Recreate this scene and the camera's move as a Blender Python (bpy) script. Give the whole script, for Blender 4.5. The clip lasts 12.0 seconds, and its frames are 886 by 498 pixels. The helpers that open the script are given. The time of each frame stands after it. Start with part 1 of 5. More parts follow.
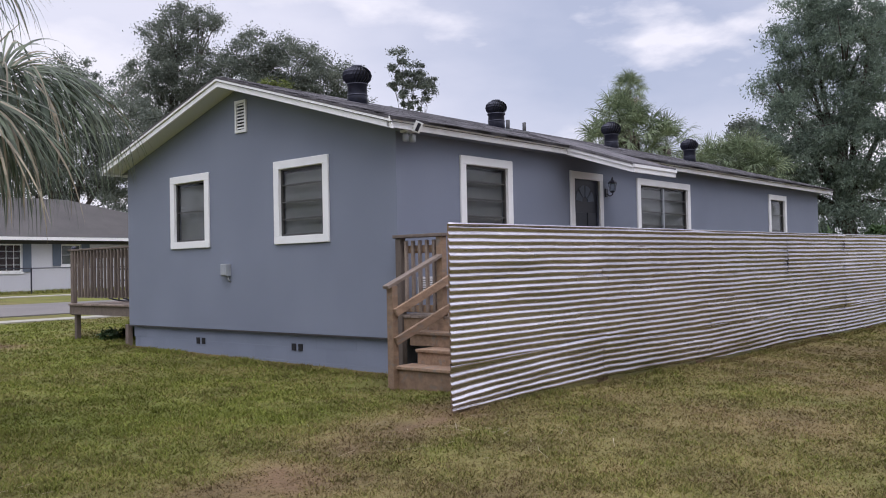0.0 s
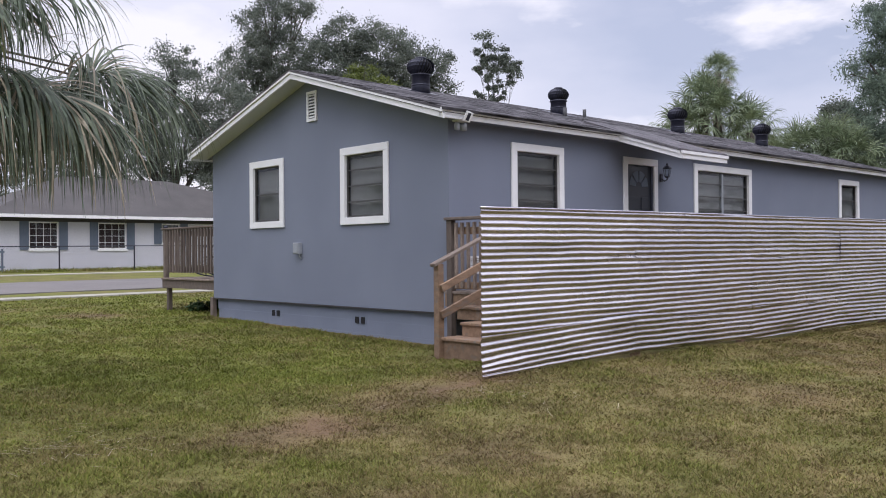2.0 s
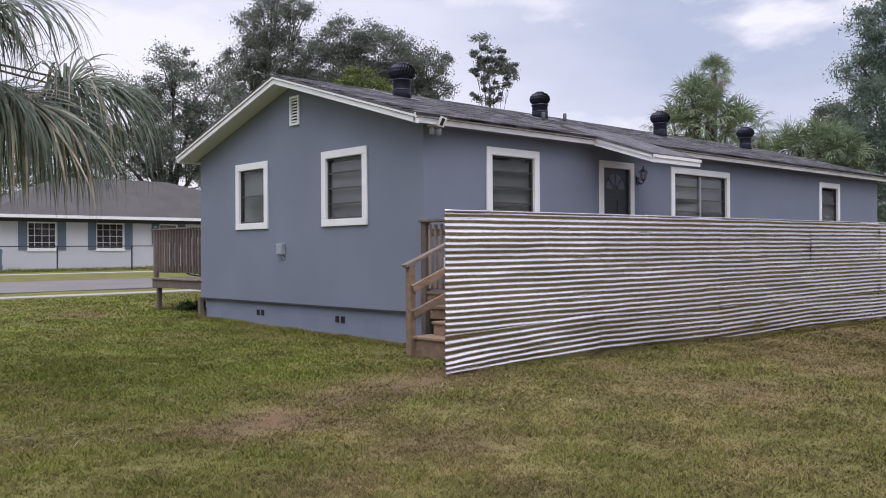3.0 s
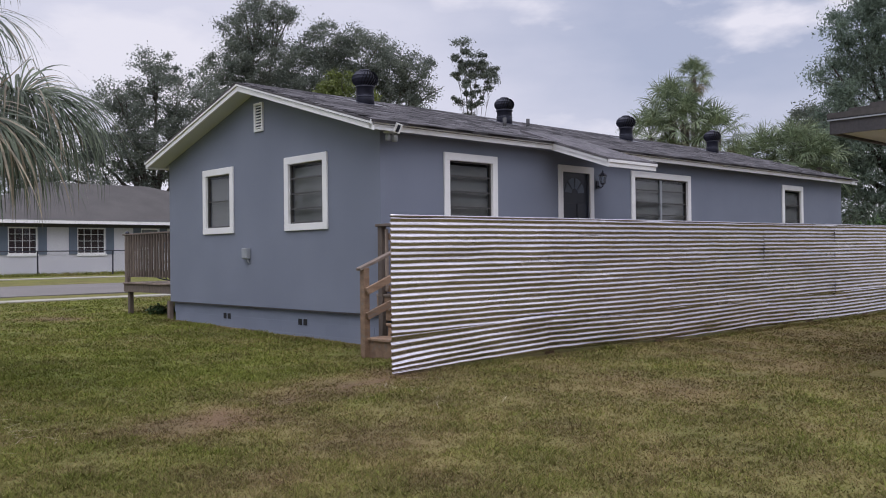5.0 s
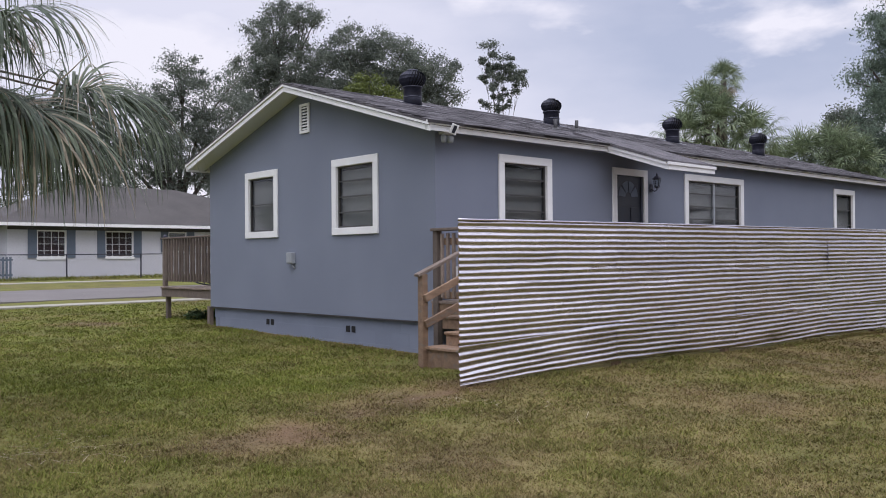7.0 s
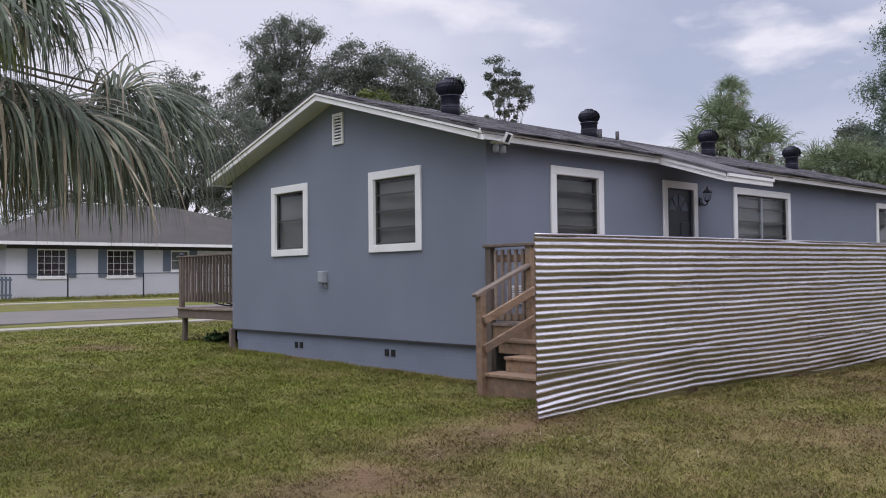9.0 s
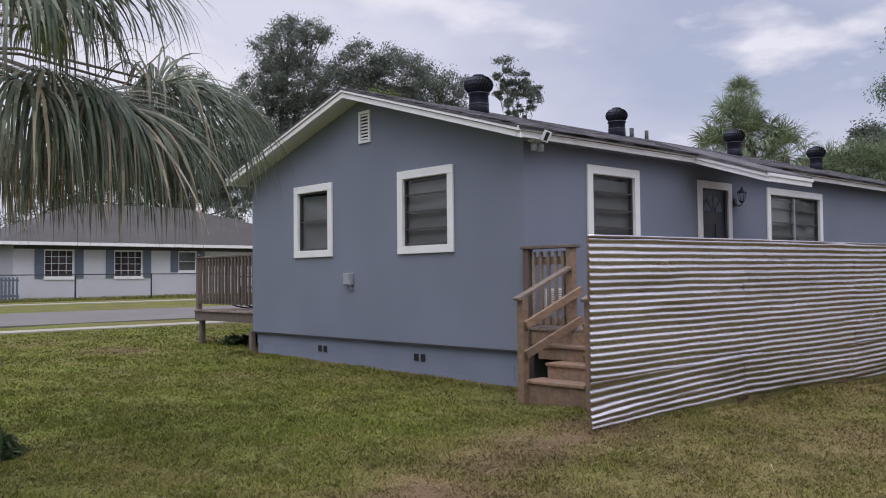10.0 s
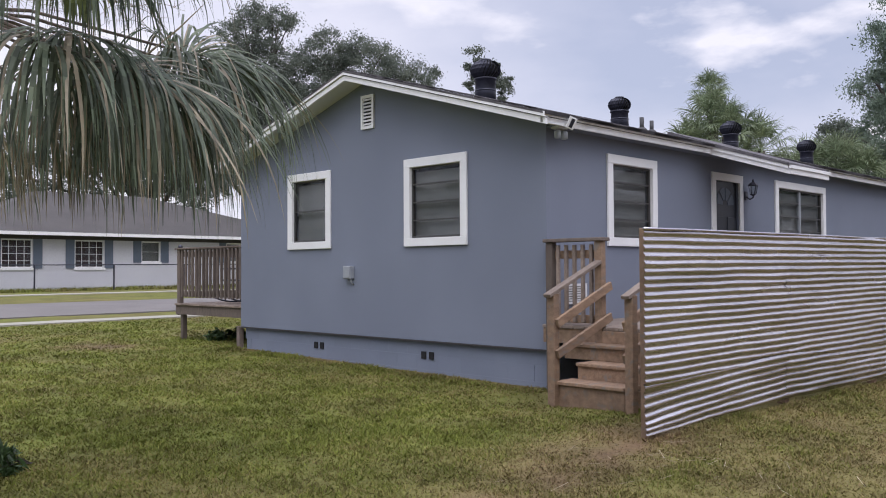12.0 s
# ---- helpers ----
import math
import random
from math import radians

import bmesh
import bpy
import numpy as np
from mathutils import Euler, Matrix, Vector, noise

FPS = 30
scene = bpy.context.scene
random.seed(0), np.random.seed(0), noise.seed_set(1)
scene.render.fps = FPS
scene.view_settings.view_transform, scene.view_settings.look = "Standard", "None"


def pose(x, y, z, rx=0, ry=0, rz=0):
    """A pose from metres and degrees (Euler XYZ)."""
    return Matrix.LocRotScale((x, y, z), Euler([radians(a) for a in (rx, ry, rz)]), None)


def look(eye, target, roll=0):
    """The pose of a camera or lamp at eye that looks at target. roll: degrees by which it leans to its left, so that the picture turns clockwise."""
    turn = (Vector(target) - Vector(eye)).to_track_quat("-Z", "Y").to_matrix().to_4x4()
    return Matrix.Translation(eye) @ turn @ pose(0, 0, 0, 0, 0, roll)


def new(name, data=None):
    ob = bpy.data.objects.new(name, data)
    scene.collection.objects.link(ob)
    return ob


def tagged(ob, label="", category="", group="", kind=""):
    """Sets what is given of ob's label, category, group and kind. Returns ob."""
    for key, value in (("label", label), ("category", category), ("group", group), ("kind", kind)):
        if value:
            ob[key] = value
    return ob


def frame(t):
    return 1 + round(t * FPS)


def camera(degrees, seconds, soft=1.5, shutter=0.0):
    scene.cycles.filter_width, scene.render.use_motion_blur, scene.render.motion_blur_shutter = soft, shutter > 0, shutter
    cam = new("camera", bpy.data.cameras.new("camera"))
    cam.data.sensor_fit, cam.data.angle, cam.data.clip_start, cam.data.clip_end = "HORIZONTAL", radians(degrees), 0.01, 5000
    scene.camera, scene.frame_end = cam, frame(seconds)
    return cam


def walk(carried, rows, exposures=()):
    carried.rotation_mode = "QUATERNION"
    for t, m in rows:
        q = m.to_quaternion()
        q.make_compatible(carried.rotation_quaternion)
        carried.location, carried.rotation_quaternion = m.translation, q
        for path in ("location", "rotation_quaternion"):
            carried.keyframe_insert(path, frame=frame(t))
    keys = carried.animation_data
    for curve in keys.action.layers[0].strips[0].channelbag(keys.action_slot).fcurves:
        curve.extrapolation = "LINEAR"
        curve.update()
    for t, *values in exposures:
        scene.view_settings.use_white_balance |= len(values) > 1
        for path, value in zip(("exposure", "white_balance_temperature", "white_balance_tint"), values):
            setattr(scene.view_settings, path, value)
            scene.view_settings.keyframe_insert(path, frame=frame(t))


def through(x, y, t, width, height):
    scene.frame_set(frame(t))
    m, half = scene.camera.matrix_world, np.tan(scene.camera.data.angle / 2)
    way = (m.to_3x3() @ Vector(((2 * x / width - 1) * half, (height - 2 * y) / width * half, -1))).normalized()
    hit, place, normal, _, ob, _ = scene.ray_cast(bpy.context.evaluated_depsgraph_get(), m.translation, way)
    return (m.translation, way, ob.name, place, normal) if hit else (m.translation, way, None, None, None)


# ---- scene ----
cam = camera(53.8, 12.0, soft=1.0)
PATH = [
    (0, (-7.732, -7.49, 1.452), (-6.226, -6.175, 1.496), -1.2),
    (0.5, (-7.846, -7.722, 1.441), (-6.381, -6.361, 1.464), -1.1),
    (1, (-7.883, -7.963, 1.434), (-6.476, -6.542, 1.442), -0.7),
    (1.5, (-7.869, -8.219, 1.418), (-6.511, -6.751, 1.425), -0.5),
    (2, (-7.936, -8.438, 1.411), (-6.577, -6.972, 1.418), -0.5),
    (2.5, (-7.959, -8.663, 1.426), (-6.6, -7.195, 1.432), -0.4),
    (3, (-7.887, -8.938, 1.419), (-6.532, -7.468, 1.427), -0.4),
    (3.5, (-7.839, -9.134, 1.419), (-6.46, -7.685, 1.435), -0.6),
    (5.5, (-7.731, -9.48, 1.422), (-6.366, -8.018, 1.434), -0.8),
    (6, (-7.758, -9.33, 1.407), (-6.443, -7.823, 1.396), -0.9),
    (6.5, (-7.853, -9.062, 1.442), (-6.536, -7.557, 1.433), -0.8),
    (7, (-7.825, -8.79, 1.447), (-6.483, -7.307, 1.471), -0.5),
    (7.2, (-7.806, -8.694, 1.465), (-6.457, -7.219, 1.522), -0.5),
    (8.8, (-7.836, -7.804, 1.459), (-6.485, -6.33, 1.52), -0.6),
    (9, (-7.809, -7.682, 1.465), (-6.457, -6.209, 1.53), -0.7),
    (9.5, (-7.833, -7.4, 1.461), (-6.483, -5.925, 1.524), -0.7),
    (10, (-7.872, -7.141, 1.491), (-6.523, -5.666, 1.558), -0.6),
    (10.5, (-7.854, -6.881, 1.478), (-6.505, -5.406, 1.545), -0.7),
    (11, (-7.826, -6.646, 1.491), (-6.476, -5.172, 1.558), -0.6),
    (11.5, (-7.896, -6.397, 1.505), (-6.513, -4.954, 1.556), -0.3),
    (12, (-7.957, -6.216, 1.521), (-6.537, -4.807, 1.569), -0.3),
]
walk(cam, [(t, look(eye, target, roll)) for t, eye, target, roll in PATH],
     [(t, stops, 6120, 15) for t, stops in ((0.0, 0.08), (2.5, 0.18), (3.7, -0.02), (5.5, -0.13), (6.5, 0.03), (7.2, 0.02), (9.5, -0.10), (10.5, -0.13), (12.0, 0.12))])

# ---------- world, sun ----------
world = bpy.data.worlds.new("sky")
scene.world = world
world.use_nodes = True
wt = world.node_tree
wt.nodes.clear()
W = lambda kind: wt.nodes.new(kind)
w_out, w_bg, w_sky = W("ShaderNodeOutputWorld"), W("ShaderNodeBackground"), W("ShaderNodeTexSky")
w_sky.sky_type = "NISHITA"
w_sky.sun_disc = False
w_sky.sun_elevation, w_sky.sun_rotation = radians(52), radians(222)
w_sky.air_density, w_sky.dust_density, w_sky.ozone_density = 1.0, 2.0, 1.5
w_tc, w_map, w_n1, w_n2 = W("ShaderNodeTexCoord"), W("ShaderNodeMapping"), W("ShaderNodeTexNoise"), W("ShaderNodeTexNoise")
w_map.inputs["Scale"].default_value = (1.0, 1.0, 2.6)
wt.links.new(w_tc.outputs["Generated"], w_map.inputs["Vector"])
for n, s, d in ((w_n1, 1.5, 8.0), (w_n2, 3.6, 7.0)):
    n.inputs["Scale"].default_value, n.inputs["Detail"].default_value, n.inputs["Roughness"].default_value = s, d, 0.52
    wt.links.new(w_map.outputs["Vector"], n.inputs["Vector"])
w_scale = W("ShaderNodeVectorMath")
w_scale.operation = "SCALE"
w_scale.inputs["Scale"].default_value = 0.085
wt.links.new(w_sky.outputs["Color"], w_scale.inputs[0])
# thin high veil over the blue, then brighter heaps of cloud
w_veil = W("ShaderNodeMix")
w_veil.data_type = "RGBA"
w_veil.inputs["Factor"].default_value = 0.8
w_veil.inputs[7].default_value = (0.42, 0.442, 0.53, 1)
wt.links.new(w_scale.outputs["Vector"], w_veil.inputs[6])
w_r1 = W("ShaderNodeValToRGB")
w_r1.color_ramp.elements[0].position, w_r1.color_ramp.elements[1].position = 0.35, 0.60
wt.links.new(w_n1.outputs["Fac"], w_r1.inputs["Fac"])
w_heap = W("ShaderNodeMix")
w_heap.data_type = "RGBA"
w_heap.inputs[7].default_value = (0.60, 0.60, 0.66, 1)
wt.links.new(w_r1.outputs["Color"], w_heap.inputs["Factor"])
wt.links.new(w_veil.outputs[2], w_heap.inputs[6])
w_r2 = W("ShaderNodeValToRGB")
w_r2.color_ramp.elements[0].position, w_r2.color_ramp.elements[1].position = 0.49, 0.59
wt.links.new(w_n2.outputs["Fac"], w_r2.inputs["Fac"])
w_puff = W("ShaderNodeMix")
w_puff.data_type = "RGBA"
w_puff.inputs[7].default_value = (0.70, 0.685, 0.715, 1)
wt.links.new(w_r2.outputs["Color"], w_puff.inputs["Factor"])
wt.links.new(w_heap.outputs[2], w_puff.inputs[6])
# a cloudy sky is brighter overhead than near the horizon
w_xyz, w_up, w_dome = W("ShaderNodeSeparateXYZ"), W("ShaderNodeMapRange"), W("ShaderNodeVectorMath")
w_up.interpolation_type = "SMOOTHSTEP"
w_up.inputs["From Min"].default_value, w_up.inputs["From Max"].default_value = 0.30, 1.0
w_up.inputs["To Min"].default_value, w_up.inputs["To Max"].default_value = 1.0, 2.5
w_dome.operation = "SCALE"
wt.links.new(w_tc.outputs["Generated"], w_xyz.inputs[0])
wt.links.new(w_xyz.outputs["Z"], w_up.inputs["Value"])
wt.links.new(w_puff.outputs[2], w_dome.inputs[0])
wt.links.new(w_up.outputs["Result"], w_dome.inputs["Scale"])
wt.links.new(w_dome.outputs["Vector"], w_bg.inputs["Color"])
w_bg.inputs["Strength"].default_value = 1.25
wt.links.new(w_bg.outputs[0], w_out.inputs[0])

sun = new("sun", bpy.data.lights.new("sun", "SUN"))
sun.data.energy, sun.data.angle, sun.data.color = 1.25, radians(45), (1.0, 0.97, 0.93)
sun.matrix_world = look((-17, -19, 33), (0, 0, 0))

# ---------- materials ----------
def material(name, a, b, rough=0.8, metal=0.0, scale=3.0, fine=60.0, bump=0.2, depth=0.004, stretch=(1, 1, 1), spread=0.0, wear=None, wear_at=0.62):
    """Two colours mixed by a coarse and a fine noise in world space, with relief; spread varies it from piece to piece; wear: a third colour in patches."""
    m = bpy.data.materials.new(name)
    m.use_nodes = True
    t = m.node_tree
    bs = t.nodes["Principled BSDF"]
    N, L = t.nodes.new, t.links.new
    geo, mp = N("ShaderNodeNewGeometry"), N("ShaderNodeMapping")
    mp.inputs["Scale"].default_value = stretch
    L(geo.outputs["Position"], mp.inputs["Vector"])
    n1, n2 = N("ShaderNodeTexNoise"), N("ShaderNodeTexNoise")
    for n, s in ((n1, scale), (n2, fine)):
        n.inputs["Scale"].default_value, n.inputs["Detail"].default_value = s, 5.0
        L(mp.outputs["Vector"], n.inputs["Vector"])
    add = N("ShaderNodeMath")
    add.operation = "MULTIPLY_ADD"
    add.inputs[1].default_value = 0.5
    L(n2.outputs["Fac"], add.inputs[0])
    half = N("ShaderNodeMath")
    half.operation = "MULTIPLY"
    half.inputs[1].default_value = 0.5
    L(n1.outputs["Fac"], half.inputs[0])
    L(half.outputs[0], add.inputs[2])
    ramp = N("ShaderNodeValToRGB")
    ramp.color_ramp.elements[0].position, ramp.color_ramp.elements[1].position = 0.36, 0.64
    ramp.color_ramp.elements[0].color, ramp.color_ramp.elements[1].color = (*a, 1), (*b, 1)
    L(add.outputs[0], ramp.inputs["Fac"])
    col = ramp.outputs["Color"]
    if wear:
        n3, r3, mx = N("ShaderNodeTexNoise"), N("ShaderNodeValToRGB"), N("ShaderNodeMix")
        n3.inputs["Scale"].default_value, n3.inputs["Detail"].default_value = scale * 0.7, 8.0
        L(mp.outputs["Vector"], n3.inputs["Vector"])
        r3.color_ramp.elements[0].position, r3.color_ramp.elements[1].position = wear_at, wear_at + 0.12
        L(n3.outputs["Fac"], r3.inputs["Fac"])
        mx.data_type = "RGBA"
        mx.inputs[7].default_value = (*wear, 1)
        L(r3.outputs["Color"], mx.inputs["Factor"])
        L(col, mx.inputs[6])
        col = mx.outputs[2]
    if spread:
        oi, isl, sm, hsv, mr = N("ShaderNodeObjectInfo"), N("ShaderNodeNewGeometry"), N("ShaderNodeMath"), N("ShaderNodeHueSaturation"), N("ShaderNodeMapRange")
        sm.operation = "ADD"
        L(oi.outputs["Random"], sm.inputs[0])
        L(isl.outputs["Random Per Island"], sm.inputs[1])
        fr = N("ShaderNodeMath")
        fr.operation = "FRACT"
        L(sm.outputs[0], fr.inputs[0])
        L(fr.outputs[0], mr.inputs["Value"])
        mr.inputs["To Min"].default_value, mr.inputs["To Max"].default_value = 1 - spread, 1 + spread
        L(mr.outputs["Result"], hsv.inputs["Value"])
        L(col, hsv.inputs["Color"])
        col = hsv.outputs["Color"]
    L(col, bs.inputs["Base Color"])
    bs.inputs["Metallic"].default_value = metal
    rr = N("ShaderNodeMapRange")
    rr.inputs["To Min"].default_value, rr.inputs["To Max"].default_value = max(0.02, rough - 0.1), min(1, rough + 0.1)
    L(n1.outputs["Fac"], rr.inputs["Value"])
    L(rr.outputs["Result"], bs.inputs["Roughness"])
    bp = N("ShaderNodeBump")
    bp.inputs["Strength"].default_value, bp.inputs["Distance"].default_value = bump, depth
    L(n2.outputs["Fac"], bp.inputs["Height"])
    L(bp.outputs["Normal"], bs.inputs["Normal"])
    return m


def leafy(name, a, b, through=0.25, spread=0.35, scale=0.6):
    """Leaves: diffuse with light coming through, varied from leaf to leaf and clump to clump."""
    m = material(name, a, b, rough=0.55, scale=scale, fine=5.0, bump=0.0, spread=spread)
    bs = m.node_tree.nodes["Principled BSDF"]
    tr, mx, out = m.node_tree.nodes.new("ShaderNodeBsdfTranslucent"), m.node_tree.nodes.new("ShaderNodeMixShader"), m.node_tree.nodes["Material Output"]
    src = bs.inputs["Base Color"].links[0].from_socket
    m.node_tree.links.new(src, tr.inputs["Color"])
    mx.inputs[0].default_value = through
    m.node_tree.links.new(bs.outputs[0], mx.inputs[1])
    m.node_tree.links.new(tr.outputs[0], mx.inputs[2])
    m.node_tree.links.new(mx.outputs[0], out.inputs["Surface"])
    return m


def lawn_material(name, spread, tone):
    """Grass or soil coloured by the dry attribute: green turf, straw, bare brown earth."""
    m = material(name, (0.5 * tone,) * 3, (tone,) * 3, rough=0.9, scale=1.3, fine=34.0, bump=0.5, depth=0.02, spread=spread)
    t = m.node_tree
    bs = t.nodes["Principled BSDF"]
    src = bs.inputs["Base Color"].links[0].from_socket
    at, rp, mx = t.nodes.new("ShaderNodeAttribute"), t.nodes.new("ShaderNodeValToRGB"), t.nodes.new("ShaderNodeMix")
    at.attribute_name = "dry"
    bs.inputs["Specular IOR Level"].default_value = 0.15
    e = rp.color_ramp.elements
    e[0].position, e[0].color = 0.0, (0.176, 0.202, 0.038, 1)
    e[1].position, e[1].color = 1.0, (0.195, 0.128, 0.074, 1)
    k = e.new(0.5)
    k.color = (0.228, 0.190, 0.076, 1)
    t.links.new(at.outputs["Fac"], rp.inputs["Fac"])
    mx.data_type, mx.blend_type = "RGBA", "MULTIPLY"
    mx.inputs["Factor"].default_value = 1.0
    t.links.new(rp.outputs["Color"], mx.inputs[6])
    t.links.new(src, mx.inputs[7])
    t.links.new(mx.outputs[2], bs.inputs["Base Color"])
    return m


def glass_material():
    m = bpy.data.materials.new("window_glass")
    m.use_nodes = True
    t = m.node_tree
    t.nodes.remove(t.nodes["Principled BSDF"])
    N, L = t.nodes.new, t.links.new
    tr, gl, lw, pw, ma, mx = N("ShaderNodeBsdfTransparent"), N("ShaderNodeBsdfGlossy"), N("ShaderNodeLayerWeight"), N("ShaderNodeMath"), N("ShaderNodeMath"), N("ShaderNodeMixShader")
    tr.inputs[0].default_value = (0.80, 0.82, 0.82, 1)
    gl.inputs["Roughness"].default_value = 0.03
    pw.operation, ma.operation = "POWER", "MULTIPLY_ADD"
    pw.inputs[1].default_value, ma.inputs[1].default_value, ma.inputs[2].default_value = 4.0, 0.4, 0.03
    L(lw.outputs["Facing"], pw.inputs[0])
    L(pw.outputs[0], ma.inputs[0])
    L(ma.outputs[0], mx.inputs[0])
    L(tr.outputs[0], mx.inputs[1])
    L(gl.outputs[0], mx.inputs[2])
    L(mx.outputs[0], t.nodes["Material Output"].inputs["Surface"])
    return m


STUCCO = material("blue_grey_stucco", (0.160, 0.180, 0.232), (0.198, 0.221, 0.279), rough=0.85, scale=0.9, fine=110, bump=0.35, depth=0.004)
BLOCK = material("painted_block", (0.170, 0.194, 0.250), (0.194, 0.220, 0.280), rough=0.8, scale=2.0, fine=90, bump=0.4, depth=0.004, spread=0.03)
WHITE = material("white_paint", (0.74, 0.74, 0.74), (0.82, 0.82, 0.81), rough=0.5, scale=2.5, fine=70, bump=0.1, depth=0.002, wear=(0.60, 0.59, 0.56), wear_at=0.66)
SOFFIT = material("soffit_paint", (0.55, 0.56, 0.57), (0.63, 0.63, 0.63), rough=0.7, scale=2, fine=40, bump=0.1)
SHINGLE = material("asphalt_shingle", (0.040, 0.038, 0.042), (0.128, 0.121, 0.127), rough=0.95, scale=5, fine=220, bump=0.6, depth=0.004, spread=0.6)
SHINGLE.node_tree.nodes["Principled BSDF"].inputs["Specular IOR Level"].default_value = 0.1
BRONZE = material("dark_window_frame", (0.060, 0.058, 0.058), (0.10, 0.095, 0.092), rough=0.5, metal=0.3, scale=6, fine=90, bump=0.08)
BLIND = material("grey_blind", (0.275, 0.27, 0.272), (0.345, 0.335, 0.33), rough=0.6, scale=3, fine=40, bump=0.05, spread=0.06)
DARK = material("dark_room", (0.05, 0.05, 0.055), (0.07, 0.07, 0.07), rough=0.9)
GLASS = glass_material()
BLACK = material("black_metal", (0.020, 0.021, 0.034), (0.044, 0.046, 0.066), rough=0.36, metal=0.4, scale=6, fine=60, bump=0.1)
NAVY = material("dark_door_paint", (0.012, 0.016, 0.026), (0.020, 0.025, 0.038), rough=0.45, scale=4, fine=60, bump=0.1)
GREY = material("grey_plastic", (0.26, 0.28, 0.31), (0.33, 0.35, 0.37), rough=0.5, scale=8, fine=60, bump=0.1)
PIPE = material("lead_pipe", (0.05, 0.05, 0.055), (0.09, 0.09, 0.09), rough=0.6, metal=0.3)
NEWWOOD = material("treated_pine", (0.165, 0.105, 0.066), (0.33, 0.222, 0.145), rough=0.75, scale=3, fine=26, bump=0.4, depth=0.003, stretch=(2.0, 6, 6), spread=0.22, wear=(0.20, 0.165, 0.135), wear_at=0.56)
GREYWOOD = material("greyed_pine", (0.16, 0.12, 0.095), (0.28, 0.225, 0.185), rough=0.85, scale=3, fine=26, bump=0.35, depth=0.003, stretch=(2.0, 6, 6), spread=0.2)
PITCH = material("deep_shadowed_hole", (0.006, 0.006, 0.007), (0.012, 0.012, 0.013), rough=0.9)
OLDWOOD = material("weathered_deck_wood", (0.095, 0.074, 0.062), (0.165, 0.132, 0.110), rough=0.9, scale=3, fine=30, bump=0.35, depth=0.003, stretch=(5, 5, 2), spread=0.2)
GALV = material("galvanised_steel", (0.50, 0.478, 0.505), (0.71, 0.683, 0.708), rough=0.25, metal=1.0, scale=1.6, fine=34, bump=0.12, depth=0.003, stretch=(0.35, 1, 2.5), spread=0.06, wear=(0.46, 0.445, 0.465), wear_at=0.60)
NB_WHITE = material("white_block_wall", (0.50, 0.50, 0.54), (0.58, 0.58, 0.615), rough=0.8, scale=0.6, fine=12, bump=0.2, wear=(0.48, 0.47, 0.45), wear_at=0.62)
NB_ROOF = material("grey_brown_shingle", (0.058, 0.053, 0.051), (0.090, 0.083, 0.079), rough=0.95, scale=0.9, fine=20, bump=0.4)
SHUTTER = material("blue_grey_shutter", (0.085, 0.110, 0.150), (0.115, 0.140, 0.182), rough=0.6, scale=3, fine=30, bump=0.1)
CREAM = material("cream_stucco", (0.55, 0.44, 0.31), (0.62, 0.50, 0.37), rough=0.85, scale=1, fine=80, bump=0.3)
BROWN = material("dark_brown_paint", (0.035, 0.032, 0.036), (0.06, 0.055, 0.058), rough=0.6, scale=3, fine=40, bump=0.1)
ASPHALT = material("worn_asphalt", (0.128, 0.117, 0.110), (0.178, 0.163, 0.153), rough=0.95, scale=0.7, fine=70, bump=0.4, depth=0.006, wear=(0.14, 0.13, 0.125), wear_at=0.6)
CONCRETE = material("pale_concrete", (0.28, 0.265, 0.22), (0.37, 0.35, 0.29), rough=0.9, scale=1.2, fine=50, bump=0.3)
BARK = material("bark", (0.06, 0.05, 0.042), (0.12, 0.10, 0.085), rough=0.95, scale=2, fine=18, bump=0.8, depth=0.03, stretch=(1, 1, 0.3))
# blue-grey distance haze is mixed into the oak leaves' own colour
OAK = leafy("hazy_oak_leaves", (0.108, 0.130, 0.110), (0.212, 0.235, 0.185), 0.5)
MANGO = leafy("mango_leaves", (0.140, 0.188, 0.152), (0.262, 0.325, 0.242), 0.55)
YELLOWLEAF = leafy("yellow_green_leaves", (0.10, 0.13, 0.03), (0.17, 0.20, 0.05), 0.3)
PALM = leafy("palm_leaves", (0.13, 0.175, 0.10), (0.28, 0.33, 0.19), 0.25, 0.45)
NEARPALM = leafy("hanging_palm_leaves", (0.070, 0.098, 0.064), (0.160, 0.190, 0.124), 0.35, 0.5, 2.0)
DRYPALM = leafy("dry_palm_leaves", (0.22, 0.185, 0.125), (0.37, 0.32, 0.225), 0.2, 0.25, 2.0)
SOIL = lawn_material("turf_soil", 0.0, 0.92)
BLADE = lawn_material("grass_blades", 0.22, 1.05)
BUSHLEAF = leafy("shrub_leaves", (0.025, 0.05, 0.015), (0.06, 0.11, 0.03), 0.2, 0.35, 3.0)

# ---------- building helpers ----------
ORIGIN = {}


def thing(name, at, label, category, group="", kind=""):
    ob = new(name)
    ob.location = at
    ob.empty_display_size = 0.2
    ORIGIN[ob.name] = Vector(at)
    return tagged(ob, label, category, group, kind)


def mesh_of(bm, material, name, smooth=False):
    me = bpy.data.meshes.new(name)
    bmesh.ops.recalc_face_normals(bm, faces=bm.faces)
    bm.to_mesh(me)
    bm.free()
    me.materials.append(material)
    if smooth:
        me.shade_smooth()
    return me


